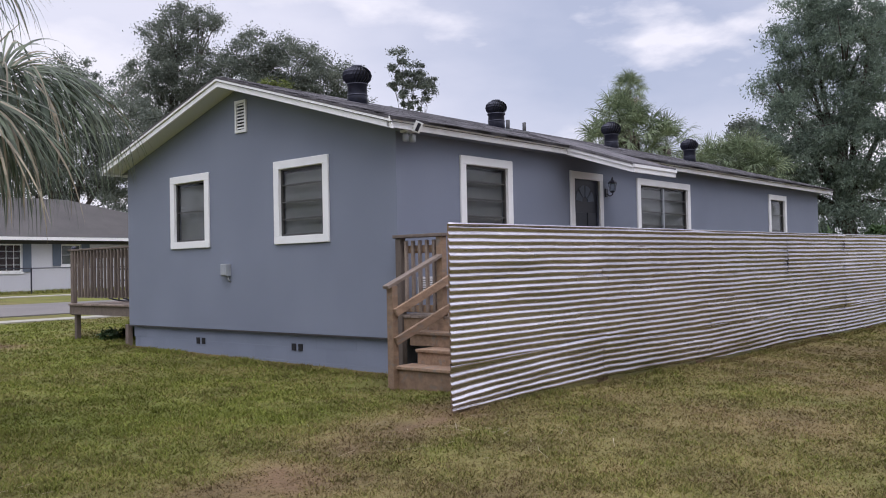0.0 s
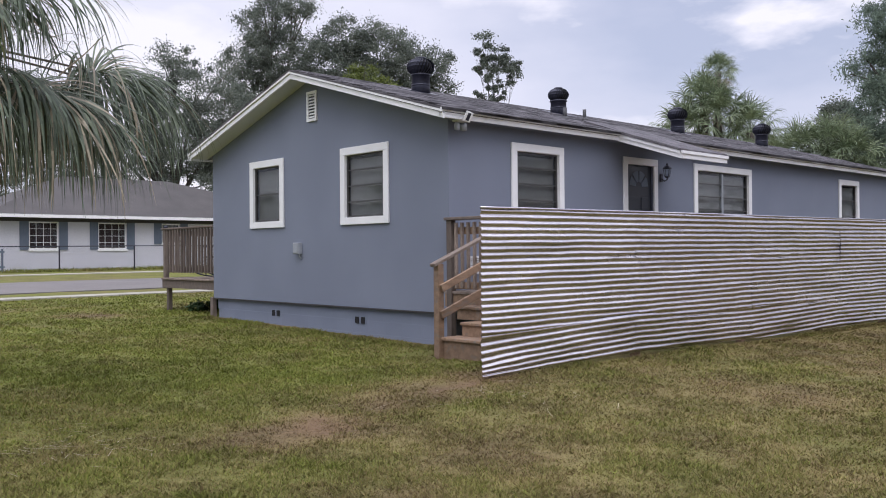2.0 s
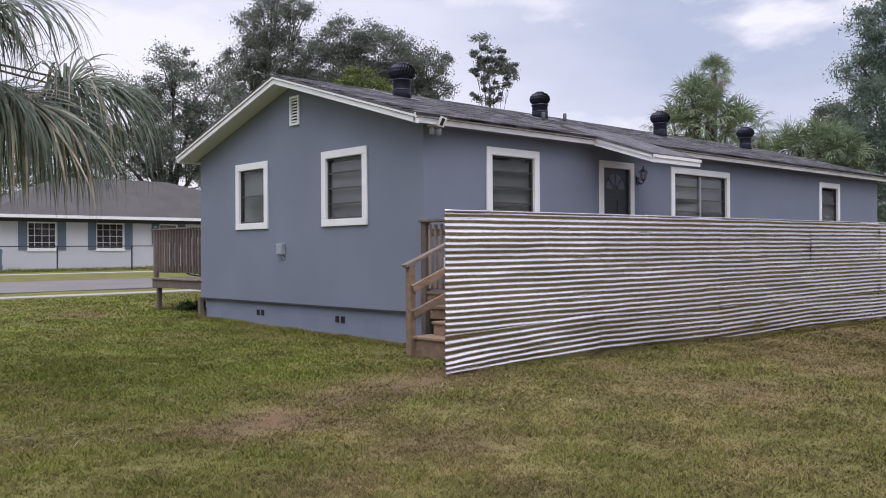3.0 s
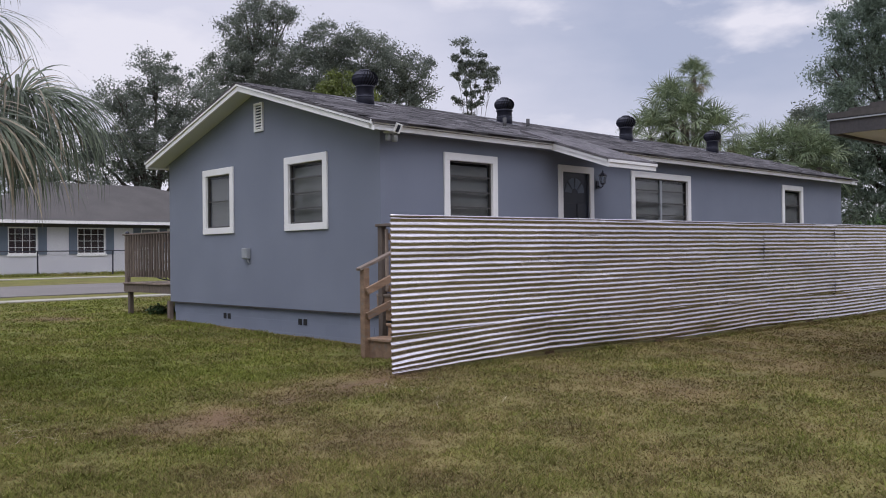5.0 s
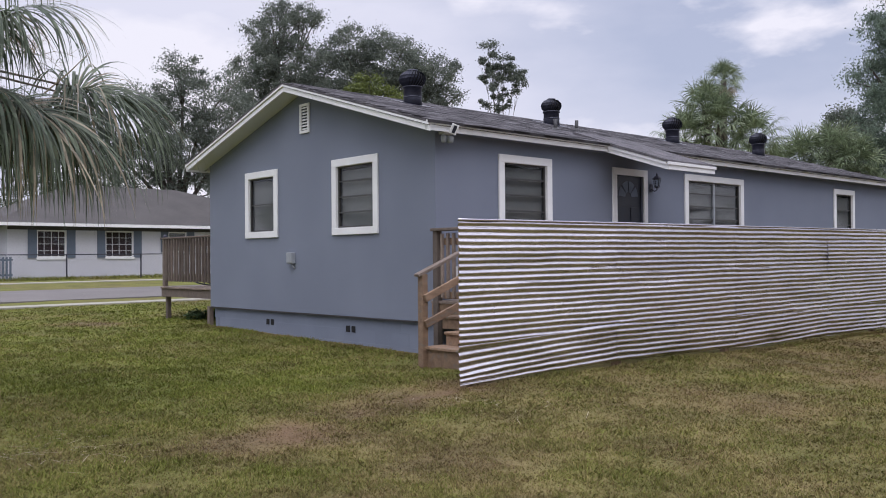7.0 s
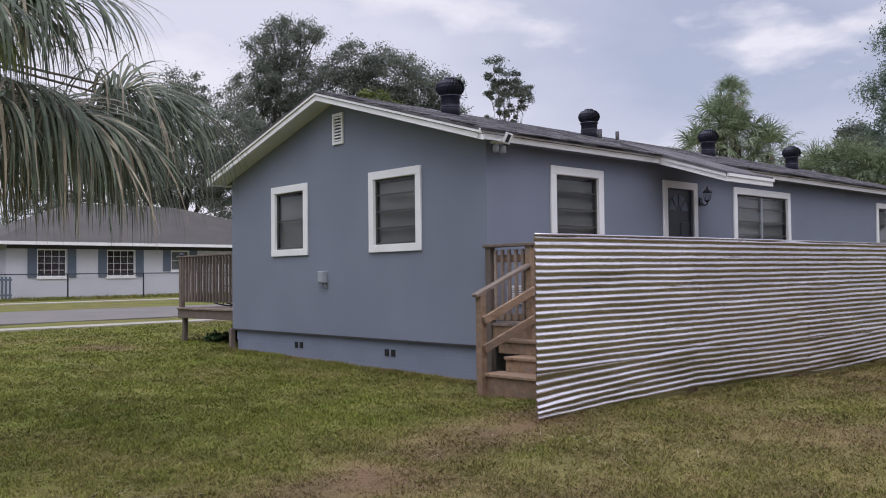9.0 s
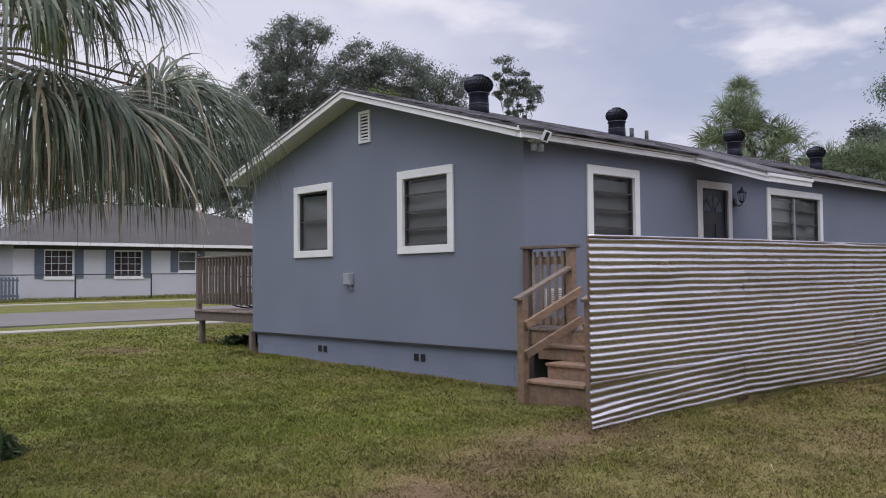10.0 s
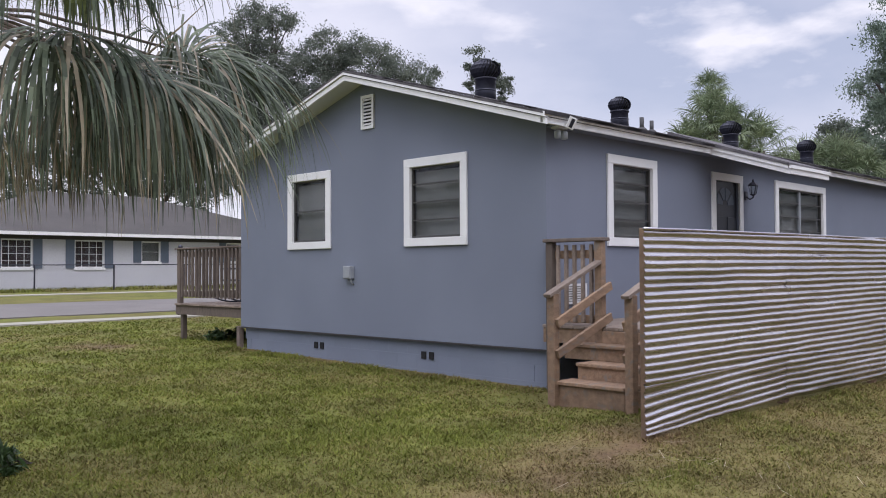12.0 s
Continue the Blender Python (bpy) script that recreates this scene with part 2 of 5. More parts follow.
def part(name, bm, material, parent, label="", smooth=False):
    """Links a bmesh, given in world places, as one mesh object under a thing or a part."""
    o = ORIGIN[parent.name]
    bmesh.ops.translate(bm, vec=-o, verts=bm.verts)
    ob = new(name, mesh_of(bm, material, name, smooth))
    ob.parent = parent
    ORIGIN[ob.name] = o
    return tagged(ob, label) if label else ob


def solo(name, bm, material, at, label, category, group="", kind="", smooth=False):
    """A thing that is one mesh."""
    bmesh.ops.translate(bm, vec=-Vector(at), verts=bm.verts)
    ob = new(name, mesh_of(bm, material, name, smooth))
    ob.location = at
    ORIGIN[ob.name] = Vector(at)
    return tagged(ob, label, category, group, kind)


def box(x0, x1, y0, y1, z0, z1, bm=None, bevel=0.0):
    bm = bm or bmesh.new()
    r = bmesh.ops.create_cube(bm, size=1.0, matrix=Matrix.LocRotScale(((x0 + x1) / 2, (y0 + y1) / 2, (z0 + z1) / 2), None, (abs(x1 - x0), abs(y1 - y0), abs(z1 - z0))))
    if bevel:
        es = list({e for v in r["verts"] for e in v.link_edges})
        bmesh.ops.bevel(bm, geom=es, offset=bevel, segments=1, affect="EDGES")
    return bm


def beam(a, b, w, h, bm=None, bevel=0.004, up=(0, 0, 1)):
    """A squared timber from a to b, w wide and h high."""
    bm = bm or bmesh.new()
    a, b = Vector(a), Vector(b)
    d = b - a
    zz = d.normalized()
    xx = zz.cross(Vector(up))
    if xx.length < 1e-4:
        xx = zz.cross(Vector((0, 1, 0)))
    xx.normalize()
    yy = xx.cross(zz)
    m = Matrix((xx * w, yy * h, zz * d.length)).transposed().to_4x4()
    m.translation = (a + b) / 2
    r = bmesh.ops.create_cube(bm, size=1.0, matrix=m)
    if bevel:
        es = list({e for v in r["verts"] for e in v.link_edges})
        bmesh.ops.bevel(bm, geom=es, offset=bevel, segments=1, affect="EDGES")
    return bm


def tube(points, radii, sides=8, bm=None, cap=True):
    bm = bm or bmesh.new()
    rings, ref = [], Vector((0.3, 0.9, 0.2))
    pts = [Vector(p) for p in points]
    for i, p in enumerate(pts):
        d = (pts[min(i + 1, len(pts) - 1)] - pts[max(i - 1, 0)]).normalized()
        u = d.cross(ref)
        if u.length < 1e-3:
            u = d.cross(Vector((1, 0, 0)))
        u.normalize()
        v = d.cross(u)
        r = radii[i] if hasattr(radii, "__len__") else radii
        rings.append([bm.verts.new(p + r * (u * math.cos(2 * math.pi * k / sides) + v * math.sin(2 * math.pi * k / sides))) for k in range(sides)])
    for a, b in zip(rings, rings[1:]):
        for k in range(sides):
            bm.faces.new((a[k], a[(k + 1) % sides], b[(k + 1) % sides], b[k]))
    if cap:
        bm.faces.new(rings[0][::-1])
        bm.faces.new(rings[-1])
    return bm


def lathe(profile, at, sides=20, bm=None):
    """profile: (radius, z) from below to above."""
    bm = bm or bmesh.new()
    x, y, z = at
    rings = [[bm.verts.new((x + r * math.cos(2 * math.pi * k / sides), y + r * math.sin(2 * math.pi * k / sides), z + h)) for k in range(sides)] for r, h in profile]
    for a, b in zip(rings, rings[1:]):
        for k in range(sides):
            bm.faces.new((a[k], a[(k + 1) % sides], b[(k + 1) % sides], b[k]))
    bm.faces.new(rings[0][::-1])
    bm.faces.new(rings[-1])
    return bm


def prism(poly, axis, a, b, bm=None):
    """A polygon in the plane across axis ('x': poly is (y, z); 'y': (x, z); 'z': (x, y)), from a to b."""
    bm = bm or bmesh.new()
    put = {"x": lambda u, v, w: (w, u, v), "y": lambda u, v, w: (u, w, v), "z": lambda u, v, w: (u, v, w)}[axis]
    lo, hi = [bm.verts.new(put(u, v, a)) for u, v in poly], [bm.verts.new(put(u, v, b)) for u, v in poly]
    n = len(poly)
    bm.faces.new(lo[::-1])
    bm.faces.new(hi)
    for i in range(n):
        bm.faces.new((lo[i], lo[(i + 1) % n], hi[(i + 1) % n], hi[i]))
    return bm


def wall_with_openings(axis, at, thick, u0, u1, z0, z1, holes):
    """A wall slab with its openings cut through: holes are (u0, u1, z0, z1)."""
    us = sorted({u0, u1, *(h[0] for h in holes), *(h[1] for h in holes)})
    zs = sorted({z0, z1, *(h[2] for h in holes), *(h[3] for h in holes)})
    bm = bmesh.new()
    grid = {}

    def vert(i, j, k):
        if (i, j, k) not in grid:
            w = at + (thick if k else 0)
            grid[i, j, k] = bm.verts.new((w, us[i], zs[j]) if axis == "x" else (us[i], w, zs[j]))
        return grid[i, j, k]

    def solid(i, j):
        if not (0 <= i < len(us) - 1 and 0 <= j < len(zs) - 1):
            return False
        u, z = (us[i] + us[i + 1]) / 2, (zs[j] + zs[j + 1]) / 2
        return not any(h[0] < u < h[1] and h[2] < z < h[3] for h in holes)

    for i in range(len(us) - 1):
        for j in range(len(zs) - 1):
            if not solid(i, j):
                continue
            for k in (0, 1):
                bm.faces.new([vert(i, j, k), vert(i + 1, j, k), vert(i + 1, j + 1, k), vert(i, j + 1, k)])
            for di, dj, (p, q) in ((-1, 0, ((0, 0), (0, 1))), (1, 0, ((1, 0), (1, 1))), (0, -1, ((0, 0), (1, 0))), (0, 1, ((0, 1), (1, 1)))):
                if not solid(i + di, j + dj):
                    a, b = (i + p[0], j + p[1]), (i + q[0], j + q[1])
                    bm.faces.new([vert(*a, 0), vert(*b, 0), vert(*b, 1), vert(*a, 1)])
    return bm


def ground_z(x, y):
    """The lie of the land: it rises gently towards the street and to a low swell along the fence."""
    yy = np.clip(y, -30.0, 34.0)
    return 0.128 + 0.0158 * yy + 0.004 * np.clip(x, -10, 20) + 0.085 * np.exp(-((np.clip(x, -30, 30) - 0.3) / 3.4) ** 2 - ((yy + 2.3) / 1.8) ** 2)

# ---------- ground, road, walks ----------
GRADS = np.random.default_rng(4).uniform(0, 2 * math.pi, (256, 256))


def field(x, y, scale, seed=0):
    """Smooth noise over the plan, about -0.7 to 0.7, for arrays of places."""
    u, v = np.asarray(x, dtype=float) * scale + 17.3 * seed, np.asarray(y, dtype=float) * scale + 41.9 * seed
    i, j = np.floor(u).astype(int), np.floor(v).astype(int)
    a, b = u - i, v - j
    corner = lambda di, dj: np.cos(GRADS[(i + di) % 256, (j + dj) % 256]) * (a - di) + np.sin(GRADS[(i + di) % 256, (j + dj) % 256]) * (b - dj)
    ea, eb = a * a * a * (a * (a * 6 - 15) + 10), b * b * b * (b * (b * 6 - 15) + 10)
    lo, hi = corner(0, 0) + ea * (corner(1, 0) - corner(0, 0)), corner(0, 1) + ea * (corner(1, 1) - corner(0, 1))
    return lo + eb * (hi - lo)


# worn spots: x, y, radius, amount
BARE = [(-2.84, -2.42, 0.55, 0.42), (-2.22, -2.35, 0.5, 0.45), (-1.52, -2.13, 0.45, 0.4), (-1.73, -2.83, 0.45, 0.22), (-3.24, -2.63, 0.4, 0.2), (-4.2, -2.89, 0.45, 0.36), (-4.66, -3.01, 0.4, 0.36), (-3.88, -2.79, 0.4, 0.26), (-3.84, -4.43, 0.5, 0.2), (-3.94, -5.35, 0.5, 0.22), (0.78, -2.36, 0.5, 0.2), (-0.21, -4.78, 0.7, 0.18), (2.15, -5.04, 0.8, 0.2), (-4.75, -4.75, 0.4, 0.16),
        (-1.6, 8.4, 0.6, 0.5), (-1.2, 8.0, 0.4, 0.25), (-5.75, -2.3, 0.5, 0.2)]


def dryness(x, y):
    """How dry or bare the turf is, 0 green to 1 bare earth: the worn corner by the fence, the track from it, the foot of the wall."""
    x, y = np.asarray(x, dtype=float), np.asarray(y, dtype=float)
    v = 0.30 + 0.13 * np.clip((-y - 2.0) / 3.5, -1, 1) + 0.05 * np.clip((x + 1) / 4, -1, 1)
    for k, (sc, a) in enumerate(((0.25, 0.26), (0.8, 0.27), (2.6, 0.20), (7.0, 0.15))):
        v = v + a * field(x, y, sc, k + 1)
    v = v + 0.13 * np.clip((x + 2.6) / 1.2, 0, 1) * np.exp(-((y + 3.3) / 1.3) ** 2)   # thin brown turf along the fence
    ragged = 1.0 + 0.7 * field(x, y, 3.1, 9) + 0.6 * field(x, y, 9.0, 8)
    for px, py, r, a in BARE:
        v = v + 1.05 * a * ragged * np.exp(-((x - px) ** 2 + (y - py) ** 2) / (r * r))
    v = v + 0.32 * ragged * np.exp(-(np.minimum(x, 0) / 0.16) ** 2) * ((y > 0) & (y < 6.3))
    return np.clip(v, 0.0, 1.0)


def lie(x, y):
    """The ground's own small hollows."""
    return 0.022 * field(x, y, 0.6, 11) + 0.010 * field(x, y, 2.2, 12)


def make_ground():
    def ticks(lo, hi, step, far):
        near = list(np.arange(lo, hi + 1e-6, step))
        out, d, p = [], step, hi
        while p < far:
            d *= 1.35
            p += d
            out.append(p)
        back, d, p = [], step, lo
        while p > -far:
            d *= 1.35
            p -= d
            back.append(p)
        return back[::-1] + near + out
    xs, ys = ticks(-11, 13, 0.22, 900), ticks(-13, 16, 0.22, 900)
    nx, ny = len(xs), len(ys)
    gx, gy = (q.ravel() for q in np.meshgrid(xs, ys))
    z = ground_z(gx, gy) + lie(gx, gy) * ((gx > -14) & (gx < 16) & (gy > -16) & (gy < 18))
    verts, dry = np.stack([gx, gy, z], 1), dryness(gx, gy)
    faces = [(j * nx + i, j * nx + i + 1, (j + 1) * nx + i + 1, (j + 1) * nx + i) for j in range(ny - 1) for i in range(nx - 1)]
    me = bpy.data.meshes.new("ground")
    me.from_pydata(verts, [], faces)
    me.attributes.new("dry", "FLOAT", "POINT").data.foreach_set("value", dry)
    me.materials.append(SOIL)
    me.shade_smooth()
    tagged(new("ground", me), "patchy green and straw-coloured mown lawn with bare earth", "lawn", kind="structure")


make_ground()


def strip(name, y0, y1, lift, mat, label, category, x0=-250, x1=250, step=4.0):
    bm = bmesh.new()
    n = int((x1 - x0) / step)
    rows = []
    for i in range(n + 1):
        x = x0 + (x1 - x0) * i / n
        wob = 0.12 * noise.noise(Vector((x * 0.35, y0, 0))) if name == "road" else 0.0
        rows.append([bm.verts.new((x, y, float(ground_z(x, y)) + z)) for y, z in ((y0 + wob, -0.05), (y0 + wob, lift), ((y0 + y1) / 2, lift + (0.04 if name == "road" else 0)), (y1 + wob, lift), (y1 + wob, -0.05))])
    for a, b in zip(rows, rows[1:]):
        for k in range(4):
            bm.faces.new((a[k], b[k], b[k + 1], a[k + 1]))
    solo(name, bm, mat, (0, 0, 0), label, category, kind="structure")


strip("road", 16.3, 22.6, 0.03, ASPHALT, "worn pale grey asphalt street between grass verges", "road")
strip("pavement", 13.9, 14.6, 0.03, CONCRETE, "narrow pale concrete sidewalk in the grass", "sidewalk")
strip("pavement", 28.8, 29.7, 0.03, CONCRETE, "narrow pale concrete sidewalk across the street", "sidewalk")
path_bm = bmesh.new()
for i in range(6):
    y0 = 8.95 + i * 0.83
    z = float(ground_z(4.5, y0 + 0.4))
    box(4.0, 5.2, y0, y0 + 0.81, z - 0.05, z + 0.035, path_bm)
solo("pavement", path_bm, CONCRETE, (0, 0, 0), "pale concrete front walk beside the deck", "walkway", kind="structure")

# ---------- the house ----------
HL, HW = 15.55, 6.42                      # length along x, width along y
SILL, EAVE, SLOPE, RIDGE_Y = 0.60, 3.19, 0.293, 3.25
RIDGE_Z = 4.270
house = thing("house", (0, 0, 0.2), "single-storey blue-grey stucco house with white trim and dark shingle roof", "house")
GABLE_WINDOWS = [(1.235, 2.39, 1.835, 3.0), (3.985, 5.055, 1.845, 3.0)]
SIDE_WINDOWS = [(1.21, 2.37, 1.81, 2.965), (6.03, 8.11, 1.81, 2.965), (12.15, 13.25, 1.70, 2.985)]
DOOR = (3.89, 4.87, 0.92, 2.945)
TRIM = 0.115


def inner(o):
    return (o[0] + TRIM - 0.012, o[1] - TRIM + 0.012, o[2] + TRIM - 0.012, o[3] - TRIM + 0.012)


wall_top = EAVE + 0.04
door_hole = (DOOR[0] + TRIM, DOOR[1] - TRIM, DOOR[2], DOOR[3] - TRIM)
part("wall", wall_with_openings("x", 0.0, 0.15, 0.0, HW, SILL, wall_top, [inner(o) for o in GABLE_WINDOWS]), STUCCO, house, "blue-grey stucco gable wall")
part("wall", wall_with_openings("y", 0.0, 0.15, 0.15, HL - 0.15, SILL, wall_top, [inner(o) for o in SIDE_WINDOWS] + [door_hole]), STUCCO, house, "blue-grey stucco long wall")
part("wall", box(0.15, HL - 0.15, HW - 0.15, HW, SILL, wall_top), STUCCO, house)
part("wall", box(HL - 0.15, HL, 0.0, HW, SILL, wall_top), STUCCO, house)
for x0 in (0.0, HL - 0.15):
    g = [(0.0, wall_top), (HW, wall_top), (HW, EAVE + 0.06), (RIDGE_Y, EAVE + 0.02 + SLOPE * RIDGE_Y), (0.0, EAVE + 0.06)]
    vent = (3.035, 3.255, 3.545, 3.975)
    if x0 == 0.0:
        bm = bmesh.new()
        top = lambda y: EAVE + 0.06 + SLOPE * (y if y < RIDGE_Y else 2 * RIDGE_Y - y) * 0.985
        for y0, y1, zlo, zhi in ((0, vent[0], wall_top, None), (vent[1], HW, wall_top, None), (vent[0], vent[1], wall_top, vent[2]), (vent[0], vent[1], vent[3], None)):
            if zhi:
                poly = [(y0, zlo), (y1, zlo), (y1, zhi), (y0, zhi)]
            else:
                mid = [(RIDGE_Y, top(RIDGE_Y))] if y0 < RIDGE_Y < y1 else []
                poly = [(y0, zlo), (y1, zlo), (y1, max(top(y1), zlo + 0.001))] + mid + [(y0, max(top(y0), zlo + 0.001))]
            prism(poly, "x", x0, x0 + 0.15, bm)
        bmesh.ops.remove_doubles(bm, verts=bm.verts, dist=0.0005)
        part("gable", bm, STUCCO, house, "blue-grey stucco gable with vent opening")
    else:
        part("gable", prism(g, "x", x0, x0 + 0.15), STUCCO, house)
part("floor", box(0.15, HL - 0.15, 0.15, HW - 0.15, 0.78, 0.85), DARK, house)
part("ceiling", box(0.15, HL - 0.15, 0.15, HW - 0.15, 3.08, 3.12), DARK, house)

# rake and eave boards, soffits
OVER, RAKE = 0.31, 0.35


def roof_z(y):
    return RIDGE_Z - SLOPE * abs(y - RIDGE_Y)


for ye in (-OVER + 0.035, HW + OVER - 0.035):
    for x0, x1 in ((-RAKE, -RAKE + 0.03), (HL + RAKE - 0.03, HL + RAKE)):
        for lo, hi, proud, lab in ((-0.112, -0.042, 0.0, "white lower rake board"), (-0.032, 0.026, 0.022, "white upper rake trim")):
            a, b = (x0 - proud, x1) if x0 < 0 else (x0, x1 + proud)
            poly = [(RIDGE_Y, roof_z(RIDGE_Y) + lo), (ye, roof_z(ye) + lo), (ye, roof_z(ye) + hi), (RIDGE_Y, roof_z(RIDGE_Y) + hi)]
            part("rake_board", prism(poly, "x", a, b), WHITE, house, lab)
    poly = [(RIDGE_Y, roof_z(RIDGE_Y) - 0.10), (ye, roof_z(ye) - 0.10), (ye, roof_z(ye) - 0.08), (RIDGE_Y, roof_z(RIDGE_Y) - 0.08)]
    part("soffit", prism(poly, "x", -RAKE + 0.03, -0.002), SOFFIT, house, "pale painted rake soffit")
    part("soffit", prism(poly, "x", HL + 0.002, HL + RAKE - 0.03), SOFFIT, house)
FZ = roof_z(-OVER + 0.11)
for ye in (-OVER + 0.035, HW + OVER - 0.035):   # dark strip painted as the shadow line, set back between the two rake boards
    for x0 in (-RAKE + 0.012, HL + RAKE - 0.024):
        part("batten", prism([(RIDGE_Y, RIDGE_Z - 0.05), (ye, roof_z(ye) - 0.05), (ye, roof_z(ye) - 0.02), (RIDGE_Y, RIDGE_Z - 0.02)], "x", x0, x0 + 0.012), BROWN, house)
PX0, PX1, PY = 3.49, 4.79, -1.33          # the lean-to over the side door
for y0, y1, spans in ((-OVER + 0.08, -OVER + 0.11, ((-RAKE, PX0), (PX1 - 0.02, HL + RAKE))), (HW + OVER - 0.11, HW + OVER - 0.08, ((-RAKE, HL + RAKE),))):
    for x0, x1 in spans:
        part("fascia", box(x0, x1, y0, y1, FZ - 0.112, FZ - 0.042), WHITE, house, "white fascia board")
        lo, hi = (y0 - 0.045, y0 - 0.001) if y0 < 0 else (y1 + 0.001, y1 + 0.045)
        part("fascia", box(x0, x1, lo, hi, FZ - 0.036, FZ - 0.004), WHITE, house, "white upper fascia trim")
part("soffit", box(0.004, HL - 0.004, -OVER + 0.11, -0.003, FZ - 0.10, FZ - 0.085), STUCCO, house, "eave soffit painted like the wall")
part("soffit", box(0.004, HL - 0.004, HW + 0.003, HW + OVER - 0.11, FZ - 0.10, FZ - 0.085), SOFFIT, house)
# roof decks
roof = part("roof", prism([(RIDGE_Y, RIDGE_Z), (-OVER + 0.06, roof_z(-OVER + 0.06)), (-OVER + 0.06, roof_z(-OVER + 0.06) + 0.028), (RIDGE_Y, RIDGE_Z + 0.028), (HW + OVER - 0.06, roof_z(HW + OVER - 0.06) + 0.028), (HW + OVER - 0.06, roof_z(HW + OVER - 0.06))], "x", -RAKE - 0.025, HL + RAKE + 0.025), SHINGLE, house, "dark grey asphalt shingle roof")
STARTER = -OVER + 0.020
part("starter_course", prism([(STARTER, roof_z(STARTER)), (-0.10, roof_z(-0.10)), (-0.10, roof_z(-0.10) + 0.040), (STARTER, roof_z(STARTER) + 0.040)], "x", -RAKE - 0.02, HL + RAKE + 0.02), SHINGLE, house, "doubled first course of dark shingles")
# lean-to: its own slope from the main eave out over the door
PZ, PB = 2.89, -OVER + 0.11


def porch_z(y):
    return FZ + 0.0 + (y + OVER - 0.11) * (FZ - PZ) / (-OVER + 0.11 - PY)


part("roof", prism([(0.45, porch_z(PB) + 0.03 + 0.71 * SLOPE + 0.045), (0.45, porch_z(PB) + 0.71 * SLOPE), (PY - 0.02, PZ), (PY - 0.02, PZ + 0.03), (PB, FZ + 0.052)], "x", PX0 - 0.03, PX1 + 0.03), SHINGLE, house, "small shingle roof over the side door")
for x0, x1 in ((PX0, PX0 + 0.03), (PX1 - 0.03, PX1)):
    for lo, hi, pr in ((-0.115, -0.035, 0.0), (-0.045, 0.0, 0.018)):
        part("rake_board", prism([(PB, FZ + lo), (PY, PZ + lo), (PY, PZ + hi), (PB, FZ + hi)], "x", x0 - (pr if x0 == PX0 else 0), x1 + (pr if x0 != PX0 else 0)), WHITE, house)
part("fascia", box(PX0, PX1, PY - 0.03, PY, PZ - 0.115, PZ - 0.035), WHITE, house)
part("fascia", box(PX0 - 0.018, PX1 + 0.018, PY - 0.048, PY - 0.015, PZ - 0.045, PZ + 0.0), WHITE, house)
part("soffit", prism([(PB, FZ - 0.10), (PY, PZ - 0.10), (PY, PZ - 0.085), (PB, FZ - 0.085)], "x", PX0 + 0.03, PX1 - 0.03), STUCCO, house)

# skirting of concrete blocks, each laid on its own
skirt = part("skirting", box(0.07, HL - 0.07, 0.07, 0.2, 0.0, SILL), BLOCK, house, "painted concrete block foundation")
part("skirting", box(0.07, HL - 0.07, HW - 0.2, HW - 0.07, 0.0, SILL), BLOCK, house)
part("skirting", box(HL - 0.2, HL - 0.07, 0.2, HW - 0.2, 0.0, SILL), BLOCK, house)
skirt_w = part("skirting", box(0.075, 0.12, 0.2, HW - 0.2, 0.0, SILL - 0.005), BLOCK, house, "block foundation under the gable wall")
# dark strip whose colour stands for the shade below the stucco
part("edge_strip", box(0.004, 0.10, 0.004, HW - 0.004, SILL - 0.022, SILL - 0.001), BROWN, house, "dark strip painted as the shadow gap under the stucco's edge")


